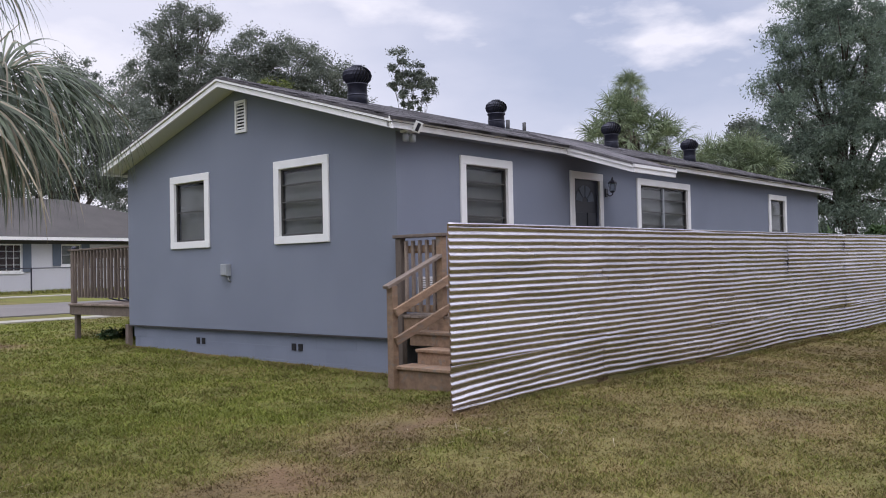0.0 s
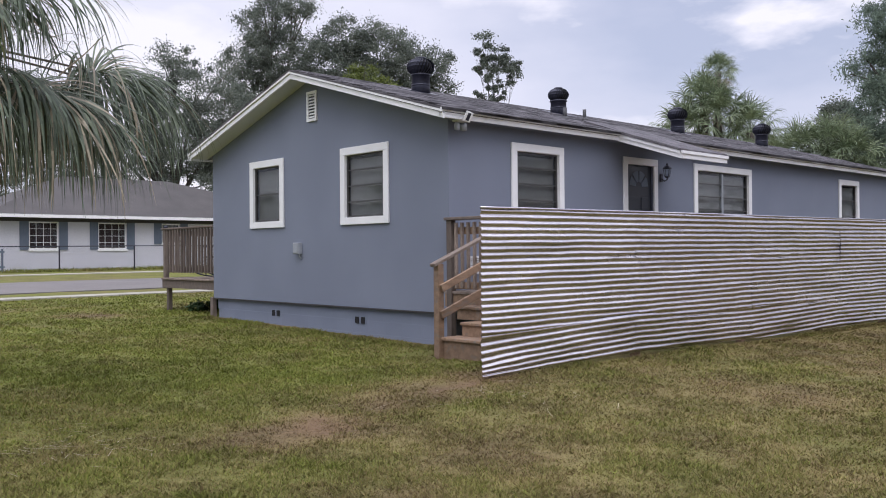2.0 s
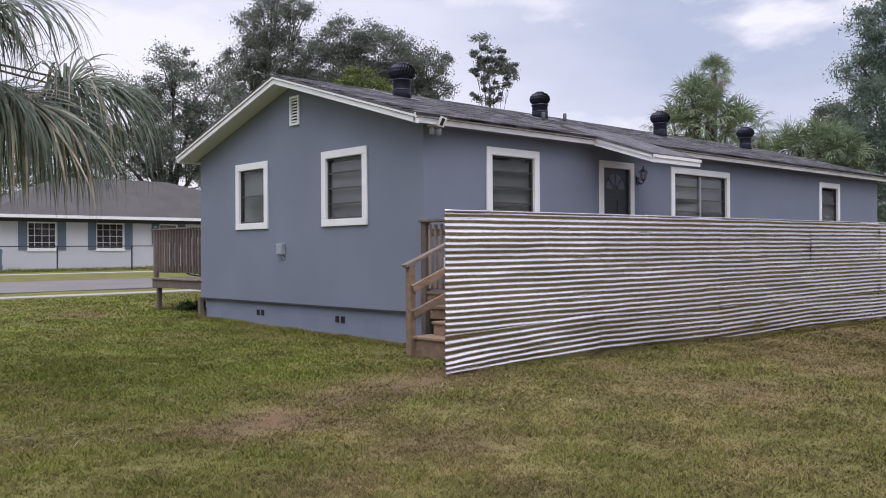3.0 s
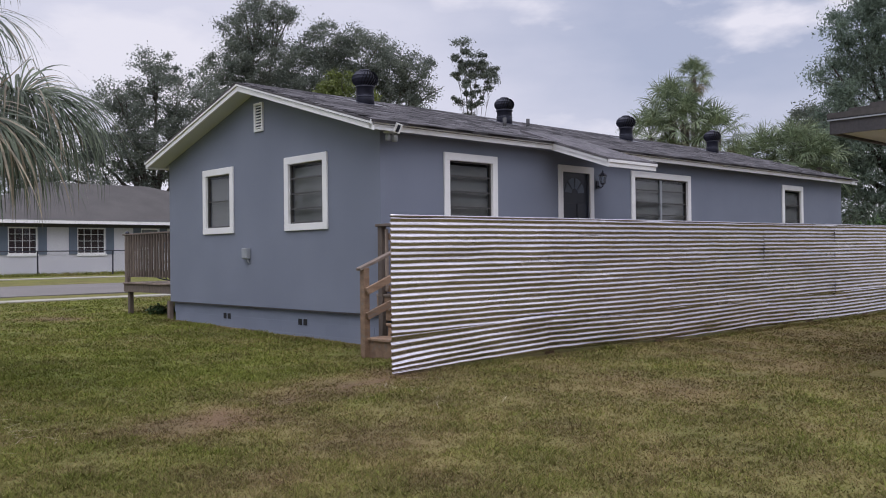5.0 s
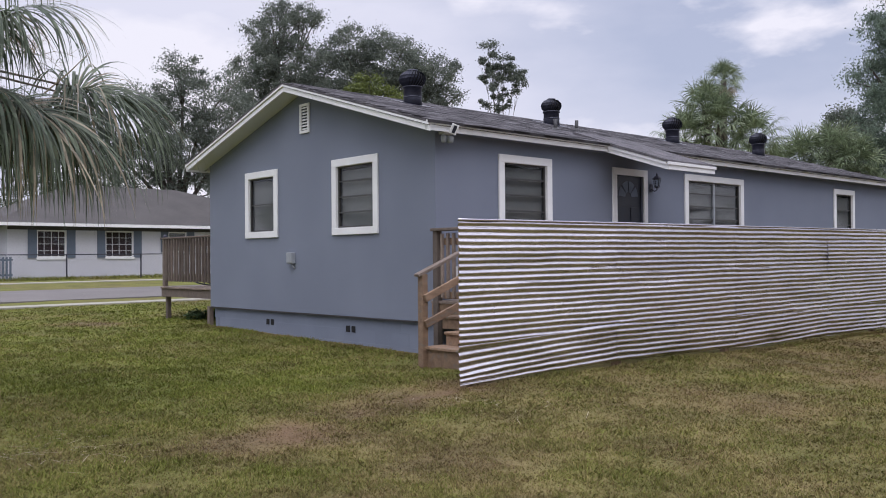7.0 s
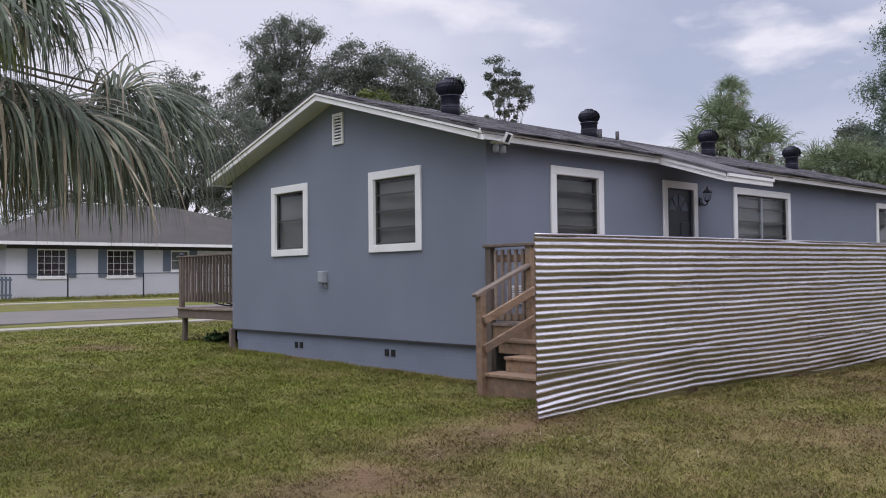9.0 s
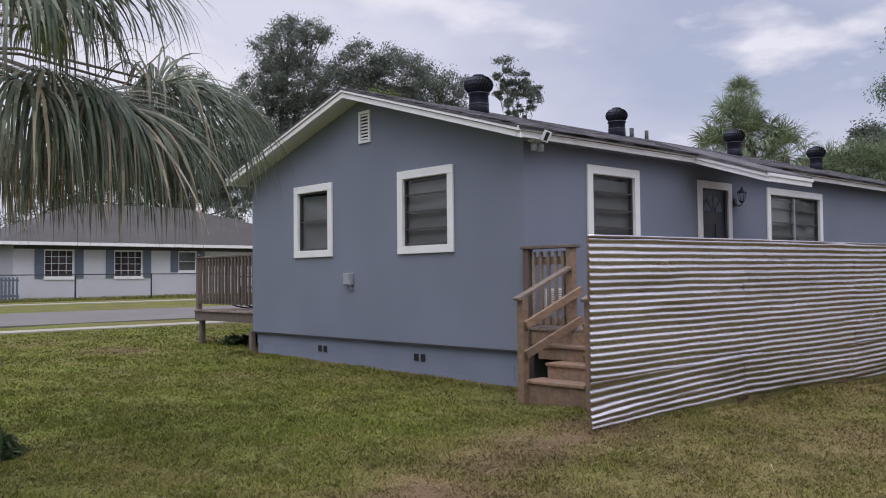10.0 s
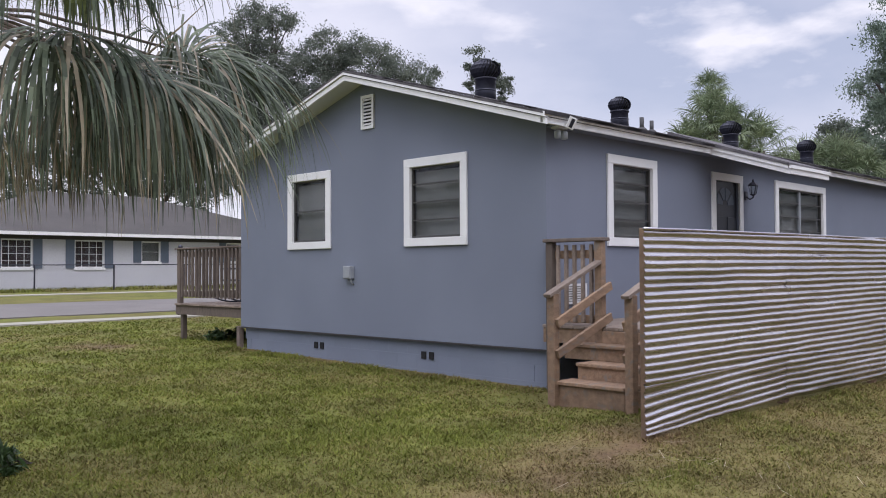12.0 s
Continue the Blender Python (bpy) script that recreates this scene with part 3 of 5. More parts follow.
def window(o, axis, bars, vertical=False):
    """A window with white casing, dark metal frame, lights, panes and a blind; the casing's outline is o."""
    u0, u1, z0, z1 = o
    put = (lambda a, b, c, d, lo, hi: box(lo, hi, a, b, c, d, bevel=0.004)) if axis == "x" else (lambda a, b, c, d, lo, hi: box(a, b, lo, hi, c, d, bevel=0.004))
    plain = (lambda a, b, c, d, lo, hi, bm=None: box(lo, hi, a, b, c, d, bm)) if axis == "x" else (lambda a, b, c, d, lo, hi, bm=None: box(a, b, lo, hi, c, d, bm))
    win = part("window", put(u0, u1, z1 - TRIM, z1, -0.032, -0.002), WHITE, house, "white-cased window with dark frame and lowered blind")
    part("casing", put(u0, u1, z0, z0 + TRIM * 0.95, -0.034, -0.002), WHITE, win)
    part("casing", put(u0, u0 + TRIM, z0 + TRIM * 0.95, z1 - TRIM, -0.032, -0.002), WHITE, win)
    part("casing", put(u1 - TRIM, u1, z0 + TRIM * 0.95, z1 - TRIM, -0.032, -0.002), WHITE, win)
    a, b, c, d = u0 + TRIM - 0.010, u1 - TRIM + 0.010, z0 + TRIM - 0.010, z1 - TRIM + 0.010
    f = 0.032
    part("head_jamb", plain(a, b, d - 0.012, d, -0.001, 0.012), WHITE, win)
    for q in ((a, a + 0.012, c, d - 0.012), (b - 0.012, b, c, d - 0.012)):
        part("jamb", plain(*q, -0.001, 0.012), WHITE, win)
    for q in ((a, a + f, c, d), (b - f, b, c, d), (a + f, b - f, c, c + f), (a + f, b - f, d - f, d)):
        part("frame", plain(*q, 0.012, 0.06), BRONZE, win)
    for k in range(1, bars + 1):
        zc = c + (d - c) * k / (bars + 1)
        part("glazing_bar", plain(a + f, b - f, zc - 0.009, zc + 0.009, 0.016, 0.055), BRONZE, win)
    if vertical:
        um = (a + b) / 2
        part("mullion", plain(um - 0.025, um + 0.025, c + f, d - f, 0.008, 0.058), GREY, win, "grey metal meeting stile")
    pane = part("pane", plain(a + f, b - f, c + f, d - f, 0.034, 0.038), GLASS, win)
    pane.visible_shadow = False
    bm, n = bmesh.new(), int((d - c) / 0.026)
    for k in range(n):
        z = c + 0.02 + (d - c - 0.085) * k / n
        plain(a + 0.02, b - 0.02, z, z + 0.0245, 0.088 + 0.003 * (k % 2), 0.0905 + 0.003 * (k % 2), bm)
    part("blind", bm, BLIND, win, "grey horizontal blind")


window(GABLE_WINDOWS[0], "x", 3)
window(GABLE_WINDOWS[1], "x", 1)
window(SIDE_WINDOWS[0], "y", 3)
window(SIDE_WINDOWS[1], "y", 3, True)
window(SIDE_WINDOWS[2], "y", 2)

# side door with fan light
door = part("door", box(DOOR[0] + TRIM, DOOR[1] - TRIM, 0.03, 0.075, DOOR[2], DOOR[3] - TRIM), NAVY, house, "dark panelled door with sunburst fan light")
part("casing", box(DOOR[0], DOOR[1], -0.032, -0.002, DOOR[3] - TRIM, DOOR[3], bevel=0.004), WHITE, door)
part("casing", box(DOOR[0], DOOR[0] + TRIM, -0.032, -0.002, DOOR[2], DOOR[3] - TRIM, bevel=0.004), WHITE, door)
part("casing", box(DOOR[1] - TRIM, DOOR[1], -0.032, -0.002, DOOR[2], DOOR[3] - TRIM, bevel=0.004), WHITE, door)
dx, dz = (DOOR[0] + DOOR[1]) / 2, 2.47
for k in range(4):
    a0, a1 = math.pi * (k + 0.1) / 4, math.pi * (k + 0.9) / 4
    poly = [(dx + 0.09 * math.cos(a0), dz + 0.09 * math.sin(a0))] + [(dx + 0.27 * math.cos(a0 + (a1 - a0) * i / 5), dz + 0.27 * math.sin(a0 + (a1 - a0) * i / 5)) for i in range(6)] + [(dx + 0.09 * math.cos(a1), dz + 0.09 * math.sin(a1))]
    part("fan_light", prism(poly, "y", 0.022, 0.031), SHUTTER, door, "blue-grey glass wedge of the fan light")
for px in (dx - 0.19, dx + 0.19):
    for z0, z1 in ((1.1, 1.55), (1.65, 2.3)):
        part("panel", box(px - 0.13, px + 0.13, 0.018, 0.032, z0, z1, bevel=0.006), NAVY, door)
part("door_handle", lathe([(0.012, -0.02), (0.03, 0.0), (0.03, 0.03), (0.015, 0.045)], (DOOR[1] - TRIM - 0.07, -0.005, 1.9), 12), GREY, door)

# gable vent
vent_p = part("gable_vent", box(-0.03, -0.002, 3.01, 3.28, 3.945, 3.985), WHITE, house, "white louvred gable vent")
for q in ((3.01, 3.05, 3.55, 3.945), (3.24, 3.28, 3.55, 3.945), (3.01, 3.28, 3.51, 3.55)):
    part("frame", box(-0.03, -0.002, *q), WHITE, vent_p)
for k in range(8):
    z = 3.565 + k * 0.049
    part("louvre", beam((-0.014, 3.05, z + 0.012), (-0.014, 3.24, z + 0.012), 0.006, 0.034, up=(0.6, 0, 0.8), bevel=0), WHITE, vent_p)
part("backing", box(0.05, 0.06, 3.0, 3.29, 3.5, 4.0), DARK, vent_p)

# foundation vents: a pair of square openings each, their inner shade painted as near-black plates
for yc in (2.03, 4.37):
    fv = part("foundation_vent", box(0.062, 0.076, yc - 0.15, yc + 0.15, 0.335, 0.465), BLOCK, house, "painted block vent with two square openings")
    for d in (-0.072, 0.072):
        part("opening", box(0.050, 0.064, yc + d - 0.043, yc + d + 0.043, 0.352, 0.448), PITCH, fv, "near-black plate painted as a shaded square opening")


# concrete blocks of the west foundation
bm = box(-0.006, 0.006, -0.1971, 0.1971, -0.0946, 0.0946, bevel=0.001)
block_me = mesh_of(bm, BLOCK, "block")
for row in range(3):
    for k in range(17):
        y = 0.1 + k * 0.395 + (0.2 if row % 2 else 0.0)
        z = SILL - 0.105 - row * 0.19
        if y > HW - 0.25 or z < 0.1:
            continue
        ob = new("block", block_me)
        ob.location = Vector((0.07, y + 0.15, z)) - ORIGIN[house.name]
        ob.parent = skirt_w
        ob.matrix_parent_inverse = Matrix()

bm = box(-0.006, 0.006, -0.096, 0.096, -0.0946, 0.0946, bevel=0.001)
half_me = mesh_of(bm, BLOCK, "block")
ob = new("block", half_me)
ob.location = Vector((0.07, 0.149, SILL - 0.295)) - ORIGIN[house.name]
ob.parent = skirt_w

# roof shingles: tabs in courses on the slope above the lean-to side
tab = box(-0.158, 0.158, -0.075, 0.075, 0.0, 0.011)
tab_me = mesh_of(tab, SHINGLE, "shingle")
ang = math.atan(SLOPE)
rest, count = bmesh.new(), 0
tabs = []
for row in range(26):
    s = -0.02 + row * 0.142                 # up the slope
    yc = -OVER + 0.10 + s * math.cos(ang)
    if yc > RIDGE_Y - 0.03:
        break
    k = 0
    x = -RAKE + 0.14 + (0.16 if row % 2 else 0.0)
    while x < HL + RAKE - 0.12:
        tabs.append((x, yc, roof_z(yc) + 0.031 + 0.004 * ((row * 7 + k * 3) % 3), random.uniform(-0.03, 0.03)))
        x += 0.322
        k += 1
near_tabs = sorted(tabs, key=lambda q: (q[0] + 2) ** 2 + (q[1] + 3) ** 2)
for i, (x, y, z, w) in enumerate(near_tabs):
    m = Matrix.Translation((x, y + w, z + w * SLOPE)) @ Euler((ang + 0.012, 0, 0)).to_matrix().to_4x4()
    if i < 300:
        ob = new("shingle", tab_me)
        ob.parent = roof
        ob.matrix_local = Matrix.Translation(-ORIGIN[house.name]) @ m
    else:
        bmesh.ops.create_cube(rest, size=1.0, matrix=m @ Matrix.LocRotScale((0, 0, 0.0055), None, (0.316, 0.15, 0.011)))
tagged(part("shingles", rest, SHINGLE, roof), kind="stuff")

# turbine ventilators and pipes on the roof
def turbine(x, y, k=1.0):
    """A spinning roof ventilator at rest; k scales its head."""
    base = roof_z(y) + 0.03
    t = thing("roof_turbine", (x, y, base), "black metal turbine ventilator on the shingle roof", "roof vent", "roof turbines")
    part("flashing", prism([(y - 0.3, roof_z(y - 0.3) + 0.044), (y + 0.3, roof_z(y + 0.3) + 0.044), (y + 0.3, roof_z(y + 0.3) + 0.052), (y - 0.3, roof_z(y - 0.3) + 0.052)], "x", x - 0.28, x + 0.28), BLACK, t)
    neck = 0.30 * k - 0.03
    part("pipe", lathe([(0.165, -0.08), (0.155, 0.10), (0.15, neck), (0.168, neck + 0.005), (0.168, neck + 0.03), (0.15, neck + 0.035)], (x, y, base), 24), BLACK, t, "round black vent pipe", True)
    part("collar", lathe([(0.153, 0.10), (0.160, 0.105), (0.160, 0.125), (0.153, 0.13)], (x, y, base), 24), BLACK, t, "", True)
    b = base + neck + 0.03
    # near-black core, coloured as the shade inside the head
    part("core", lathe([(0.15 * k, 0.0), (0.185 * k, 0.08 * k), (0.185 * k, 0.17 * k), (0.11 * k, 0.25 * k)], (x, y, b), 16), PITCH, t)
    prof = [(0.160, 0.0), (0.215, 0.06), (0.232, 0.12), (0.218, 0.18), (0.165, 0.24), (0.06, 0.275)]
    n = 24
    for j in range(n):
        vane, a0 = bmesh.new(), 2 * math.pi * j / n
        l = [vane.verts.new((x + k * r * math.cos(a0 + 0.12 * i), y + k * r * math.sin(a0 + 0.12 * i), b + k * h)) for i, (r, h) in enumerate(prof)]
        q = [vane.verts.new((x + k * (r - 0.026) * math.cos(a0 + 0.12 * i + 0.19), y + k * (r - 0.026) * math.sin(a0 + 0.12 * i + 0.19), b + k * h)) for i, (r, h) in enumerate(prof)]
        for i in range(len(prof) - 1):
            vane.faces.new((l[i], q[i], q[i + 1], l[i + 1]))
        part("vane", vane, BLACK, t)
    part("cap", lathe([(0.11 * k, 0.255 * k), (0.09 * k, 0.285 * k), (0.03 * k, 0.295 * k)], (x, y, b), 16), BLACK, t, "", True)


for x, k in ((1.66, 1.0), (5.21, 0.88), (9.40, 0.98), (13.32, 0.98)):
    turbine(x, 2.42, k)
for x, y, h in ((3.70, 1.03, 0.2), (5.12, 1.72, 0.2)):
    b = roof_z(y) + 0.03
    t = thing("vent_pipe", (x, y, b), "thin dark plumbing vent pipe on the roof", "vent pipe", "vent pipes")
    part("pipe", lathe([(0.035, -0.03), (0.035, h), (0.028, h + 0.001)], (x, y, b), 10), PIPE, t, "", True)
    part("flashing", lathe([(0.09, -0.03), (0.075, 0.02), (0.04, 0.05)], (x, y, b), 12), PIPE, t)

# ---------- corrugated fence ----------
def fence_y(x):
    return -2.43 - 0.018 * (x + 1.87) - 0.03 * math.sin((x + 1.9) * 0.5)


fence = thing("metal_fence", (-1.87, -2.43, 0.1), "galvanised corrugated steel fence on wooden posts", "fence")


def sheet(x0, x1, zb0, zb1, zt0, zt1, layer, seed, ref):
    """One corrugated sheet from x0 to x1; its lower edge runs zb0 to zb1 and its upper edge zt0 to zt1."""
    rnd = random.Random(seed)
    nu = max(10, int((x1 - x0) / 0.12))
    hgt = ((zt0 - zb0) + (zt1 - zb1)) / 2
    nv = max(12, round(hgt / 0.0634 * 8))
    dents = [(rnd.uniform(x0, x1), rnd.uniform(min(zb0, zb1), max(zt0, zt1)), rnd.uniform(0.06, 0.25), rnd.uniform(-0.018, 0.014)) for _ in range(14)]
    verts, faces = [], []
    for side in (0.0, 0.0012):
        for i in range(nu + 1):
            f = i / nu
            x = x0 + (x1 - x0) * f
            lo, hi = zb0 + (zb1 - zb0) * f, zt0 + (zt1 - zt0) * f
            lo += 0.014 * noise.noise(Vector((x * 3, seed, 1)))
            for j in range(nv + 1):
                g = j / nv
                z = lo + (hi - lo) * g + 0.007 * noise.noise(Vector((x * 1.6, z_seed(seed), g * 4)))
                y = fence_y(x) - layer * 0.0015 + 0.0088 * math.cos(2 * math.pi * (ref(x, hi) - lo - (hi - lo) * g) / 0.0634) + side
                y += 0.012 * noise.noise(Vector((x * 0.9, z * 1.5, 8.0))) + 0.0022 * noise.noise(Vector((x * 5, z * 5, seed)))
                for px, pz, r, a in dents:
                    y += a * math.exp(-(((x - px) / (2.2 * r)) ** 2 + ((z - pz) / (0.5 * r)) ** 2))
                if zb0 < 0.3 and x0 < -1.8:      # the lowest sheet sags towards its free corner
                    z -= 0.045 * math.exp(-(x - x0) / 0.7) * math.sin(math.pi * min(1.0, g * 1.05))
                verts.append((x + 0.004 * noise.noise(Vector((z * 9, seed, 2))) * (i in (0, nu)), y, z))
    n = (nu + 1) * (nv + 1)
    for s in (0, 1):
        for i in range(nu):
            for j in range(nv):
                a = s * n + i * (nv + 1) + j
                q = (a, a + nv + 1, a + nv + 2, a + 1)
                faces.append(q if s == 0 else q[::-1])
    me = bpy.data.meshes.new("sheet")
    me.from_pydata([Vector(v) - ORIGIN[fence.name] for v in verts], [], faces)
    me.materials.append(GALV)
    me.shade_smooth()
    ob = new("sheet", me)
    ob.parent = fence


def z_seed(s):
    return s * 1.7


top_z = lambda x: 1.845 + 0.0055 * (x + 1.87)
bot_z = lambda x: float(ground_z(x, -2.5)) + 0.055
LAPS = (0.60, 0.675, 0.645, 0.69, 0.66, 0.69, 0.67, 0.70, 0.69, 0.71)   # height of the lower lap at each joint
SEAMS = [(x, x1, LAPS[k], LAPS[k + 1]) for k, (x, x1) in enumerate(((-1.87, 0.66), (0.60, 3.35), (3.28, 6.2), (6.1, 8.9), (8.8, 11.7), (11.6, 14.5), (14.4, 17.4), (17.3, 20.3), (20.2, 23.2)))]
for k, (x0, x1, m0, m1) in enumerate(SEAMS):
    up = 1.34 + 0.0055 * (x0 + 1.87)
    up1 = 1.34 + 0.0055 * (x1 + 1.87)
    sheet(x0, x1, bot_z(x0) - 0.0, bot_z(x1) - 0.0, m0, m1, 0 + (k % 2) * 0.5, 10 + k, lambda x, hi: hi)
    sheet(x0, x1, m0 - 0.03, m1 - 0.03, up, up1, 6 + (k % 2) * 0.5, 40 + k, lambda x, hi: top_z(x))
    sheet(x0, x1, up - 0.03, up1 - 0.03, top_z(x0), top_z(x1), 8 + (k % 2) * 0.5, 70 + k, lambda x, hi: top_z(x))
for k in range(11):
    x = -1.71 + k * 2.4
    part("post", box(x - 0.045, x + 0.045, fence_y(x) + 0.025, fence_y(x) + 0.115, 0.0, top_z(x) + 0.01, bevel=0.005), NEWWOOD, fence, "treated wooden post")
for k in range(10):
    x = -1.66 + k * 2.4
    for z in (0.55, 1.2, 1.72):
        part("rail", beam((x, fence_y(x) + 0.07, z), (x + 2.31, fence_y(x + 2.31) + 0.07, z + 0.012), 0.038, 0.085), NEWWOOD, fence)
cap = tube([(x, fence_y(x) - 0.008 + 0.012 * noise.noise(Vector((x * 0.9, top_z(x) * 1.5, 8.0))), top_z(x) + 0.003 * noise.noise(Vector((x * 2.0, 0, 4)))) for x in (-1.87 + k * 0.2 for k in range(126))], 0.0125, 7)
part("top_edge", cap, GALV, fence, "folded bright top edge of the sheets", True)

# ---------- side steps and landing ----------
DECK_Z = 0.90
landing = thing("side_landing", (-0.1, -0.8, 0.2), "treated wooden landing at the side door", "deck")
for k in range(13):
    y0 = -0.02 - k * 0.145
    part("board", box(-0.12, 5.4, y0 - 0.138, y0, DECK_Z - 0.036, DECK_Z, bevel=0.004), GREYWOOD, landing)
part("rim", box(-0.10, -0.065, -1.90, -0.02, DECK_Z - 0.20, DECK_Z - 0.038), NEWWOOD, landing)
part("rim", box(-0.065, 5.4, -1.90, -1.865, DECK_Z - 0.20, DECK_Z - 0.038), NEWWOOD, landing)
for x, y in ((-0.09, -0.13), (-0.09, -0.79), (-0.09, -1.70), (1.8, -1.83), (3.6, -1.83), (5.3, -1.83)):
    part("post", box(x - 0.045, x + 0.045, y - 0.045, y + 0.045, float(ground_z(x, y)) - 0.1, 1.825, bevel=0.005), OLDWOOD if (x, y) == (-0.09, -0.13) else NEWWOOD, landing)
part("handrail", box(-0.16, 0.0, -0.86, -0.06, 1.825, 1.863, bevel=0.005), OLDWOOD, landing)
part("rail", box(-0.075, -0.037, -0.745, -0.10, 1.64, 1.73, bevel=0.004), NEWWOOD, landing)
part("rail", box(-0.075, -0.037, -0.745, -0.10, DECK_Z + 0.03, DECK_Z + 0.12, bevel=0.004), NEWWOOD, landing)
for k in range(5):
    y = -0.235 - k * 0.112
    part("baluster", box(-0.115, -0.077, y - 0.019, y + 0.019, DECK_Z + 0.04, 1.79, bevel=0.003), GREYWOOD, landing)
part("handrail", box(-0.1, 5.4, -1.93, -1.79, 1.72, 1.755, bevel=0.005), NEWWOOD, landing)

steps = thing("wooden_steps", (-0.9, -1.2, 0.15), "reddish treated wooden steps with sloping rails", "steps")
RISE = [0.40, 0.565, 0.73]
for k, zt in enumerate(RISE):
    x0 = -0.90 + k * 0.275
    yl = (-0.79, -0.87, -0.50)[k]
    part("tread", box(x0 - 0.03, x0 + 0.29, -1.62, yl, zt - 0.036, zt, bevel=0.006), NEWWOOD, steps, "worn wooden tread")
    part("riser", box(x0, x0 + 0.025, -1.61, yl - 0.005, (0.12 if k == 0 else RISE[k - 1]), zt - 0.038, bevel=0.003), NEWWOOD, steps, "wooden riser")
part("riser", box(-0.13, -0.102, -1.61, -0.80, RISE[2], DECK_Z - 0.04, bevel=0.003), NEWWOOD, steps)
for y in (-0.845, -1.60):
    part("stringer", prism([(-0.86, 0.1), (-0.1, 0.1), (-0.1, 0.70), (-0.36, 0.50), (-0.60, 0.34), (-0.86, 0.34)], "y", y, y + 0.035), NEWWOOD, steps)
for y, side in ((-0.80, 1), (-1.71, -1)):
    n = part("newel_post", box(-0.975, -0.885, y - 0.045, y + 0.045, 0.05, 1.275, bevel=0.006), NEWWOOD, steps, "square treated newel post")
    part("handrail", beam((-1.03, y, 1.255), (-0.135, y, 1.60), 0.09, 0.036), GREYWOOD, steps, "sloping wooden handrail")
    yo = y - 0.065 if side == 1 else y + 0.065
    for z0, z1 in ((0.98, 1.345), (0.67, 1.01)):
        part("rail", beam((-0.95, yo, z0), (0.0, yo, z1), 0.038, 0.09), NEWWOOD, steps)

# ---------- front deck ----------
FD = 0.93
deck = thing("front_deck", (0.2, 6.5, 0.25), "weathered grey-brown wooden front deck with picket railing", "deck")
for k in range(16):
    y0 = 6.5 + k * 0.147
    part("board", box(0.095, 6.5, y0, y0 + 0.14, FD - 0.036, FD, bevel=0.004), GREYWOOD, deck)
part("rim", box(0.13, 0.17, 6.5, 8.86, FD - 0.205, FD - 0.038), OLDWOOD, deck, "weathered rim joist")
part("rim", box(0.17, 6.5, 8.82, 8.86, FD - 0.205, FD - 0.038), OLDWOOD, deck)
for x, y, zt in ((0.22, 8.72, FD - 0.205), (0.045, 6.52, 0.60), (3.2, 8.72, FD - 0.205), (6.4, 8.72, FD - 0.205)):
    part("leg", box(x - 0.045, x + 0.045, y - 0.045, y + 0.045, float(ground_z(x, y)) - 0.15, zt, bevel=0.006), OLDWOOD, deck)
for x, y in ((0.19, 8.80), (2.2, 8.80), (4.3, 8.80), (6.4, 8.80), (0.19, 6.55)):
    pst = part("rail_post", box(x - 0.045, x + 0.045, y - 0.045, y + 0.045, FD - 0.22, 1.925, bevel=0.006), OLDWOOD, deck)
    if y > 8:
        part("post_cap", lathe([(0.04, 0.0), (0.045, 0.02), (0.035, 0.05), (0.012, 0.06)], (x, y, 1.955), 12), BLACK, pst, "small dark post cap light", True)
part("handrail", box(0.12, 0.26, 6.5, 8.9, 1.925, 1.958, bevel=0.005), OLDWOOD, deck)
part("handrail", box(0.26, 6.5, 8.73, 8.87, 1.925, 1.958, bevel=0.005), OLDWOOD, deck)
for z in (FD + 0.13, 1.79):
    part("rail", box(0.17, 0.205, 6.6, 8.75, z, z + 0.088, bevel=0.004), OLDWOOD, deck)
    part("rail", box(0.24, 6.35, 8.785, 8.82, z, z + 0.088, bevel=0.004), OLDWOOD, deck)
for k in range(17):
    y = 6.66 + k * 0.124
    part("baluster", box(0.13, 0.168, y - 0.019, y + 0.019, FD + 0.11, 1.92, bevel=0.003), OLDWOOD, deck)
for k in range(48):
    x = 0.33 + k * 0.126
    part("baluster", box(x - 0.017, x + 0.017, 8.822, 8.86, FD + 0.11, 1.92, bevel=0.003), OLDWOOD, deck)

# ---------- neighbour's house across the street ----------
NY, NG = 35.5, 0.64
nb = thing("neighbour_house", (4.6, NY, NG), "white block house with grey hip roof and blue-grey shutters", "house")
NX0, NX1, NZT = 4.55, 23.0, 3.23
NWIN = [(5.90, 7.25, 1.71, 3.03, 4, 4, 0.42), (9.20, 10.62, 1.71, 3.03, 4, 4, 0.42), (12.55, 13.55, 1.99, 3.03, 1, 2, 0.43), (17.4, 18.6, 1.99, 3.03, 1, 2, 0.43), (20.4, 21.6, 1.99, 3.03, 1, 2, 0.43)]
part("wall", wall_with_openings("y", NY, 0.2, NX0, NX1, NG - 0.2, NZT, [w[:4] for w in NWIN]), NB_WHITE, nb, "white painted block wall")
part("wall", box(NX0, NX0 + 0.2, NY + 0.2, NY + 9, NG - 0.2, NZT), NB_WHITE, nb)
part("wall", box(NX1 - 0.2, NX1, NY + 0.2, NY + 9, NG - 0.2, NZT), NB_WHITE, nb)
part("wall", box(NX0 + 0.2, NX1 - 0.2, NY + 8.8, NY + 9, NG - 0.2, NZT), NB_WHITE, nb)
part("dark_band", box(NX0, NX1, NY - 0.02, NY - 0.003, 3.05, NZT), BROWN, nb, "dark band under the eave")
part("backing", box(NX0 + 0.2, NX1 - 0.2, NY + 0.6, NY + 0.65, NG, NZT), DARK, nb)
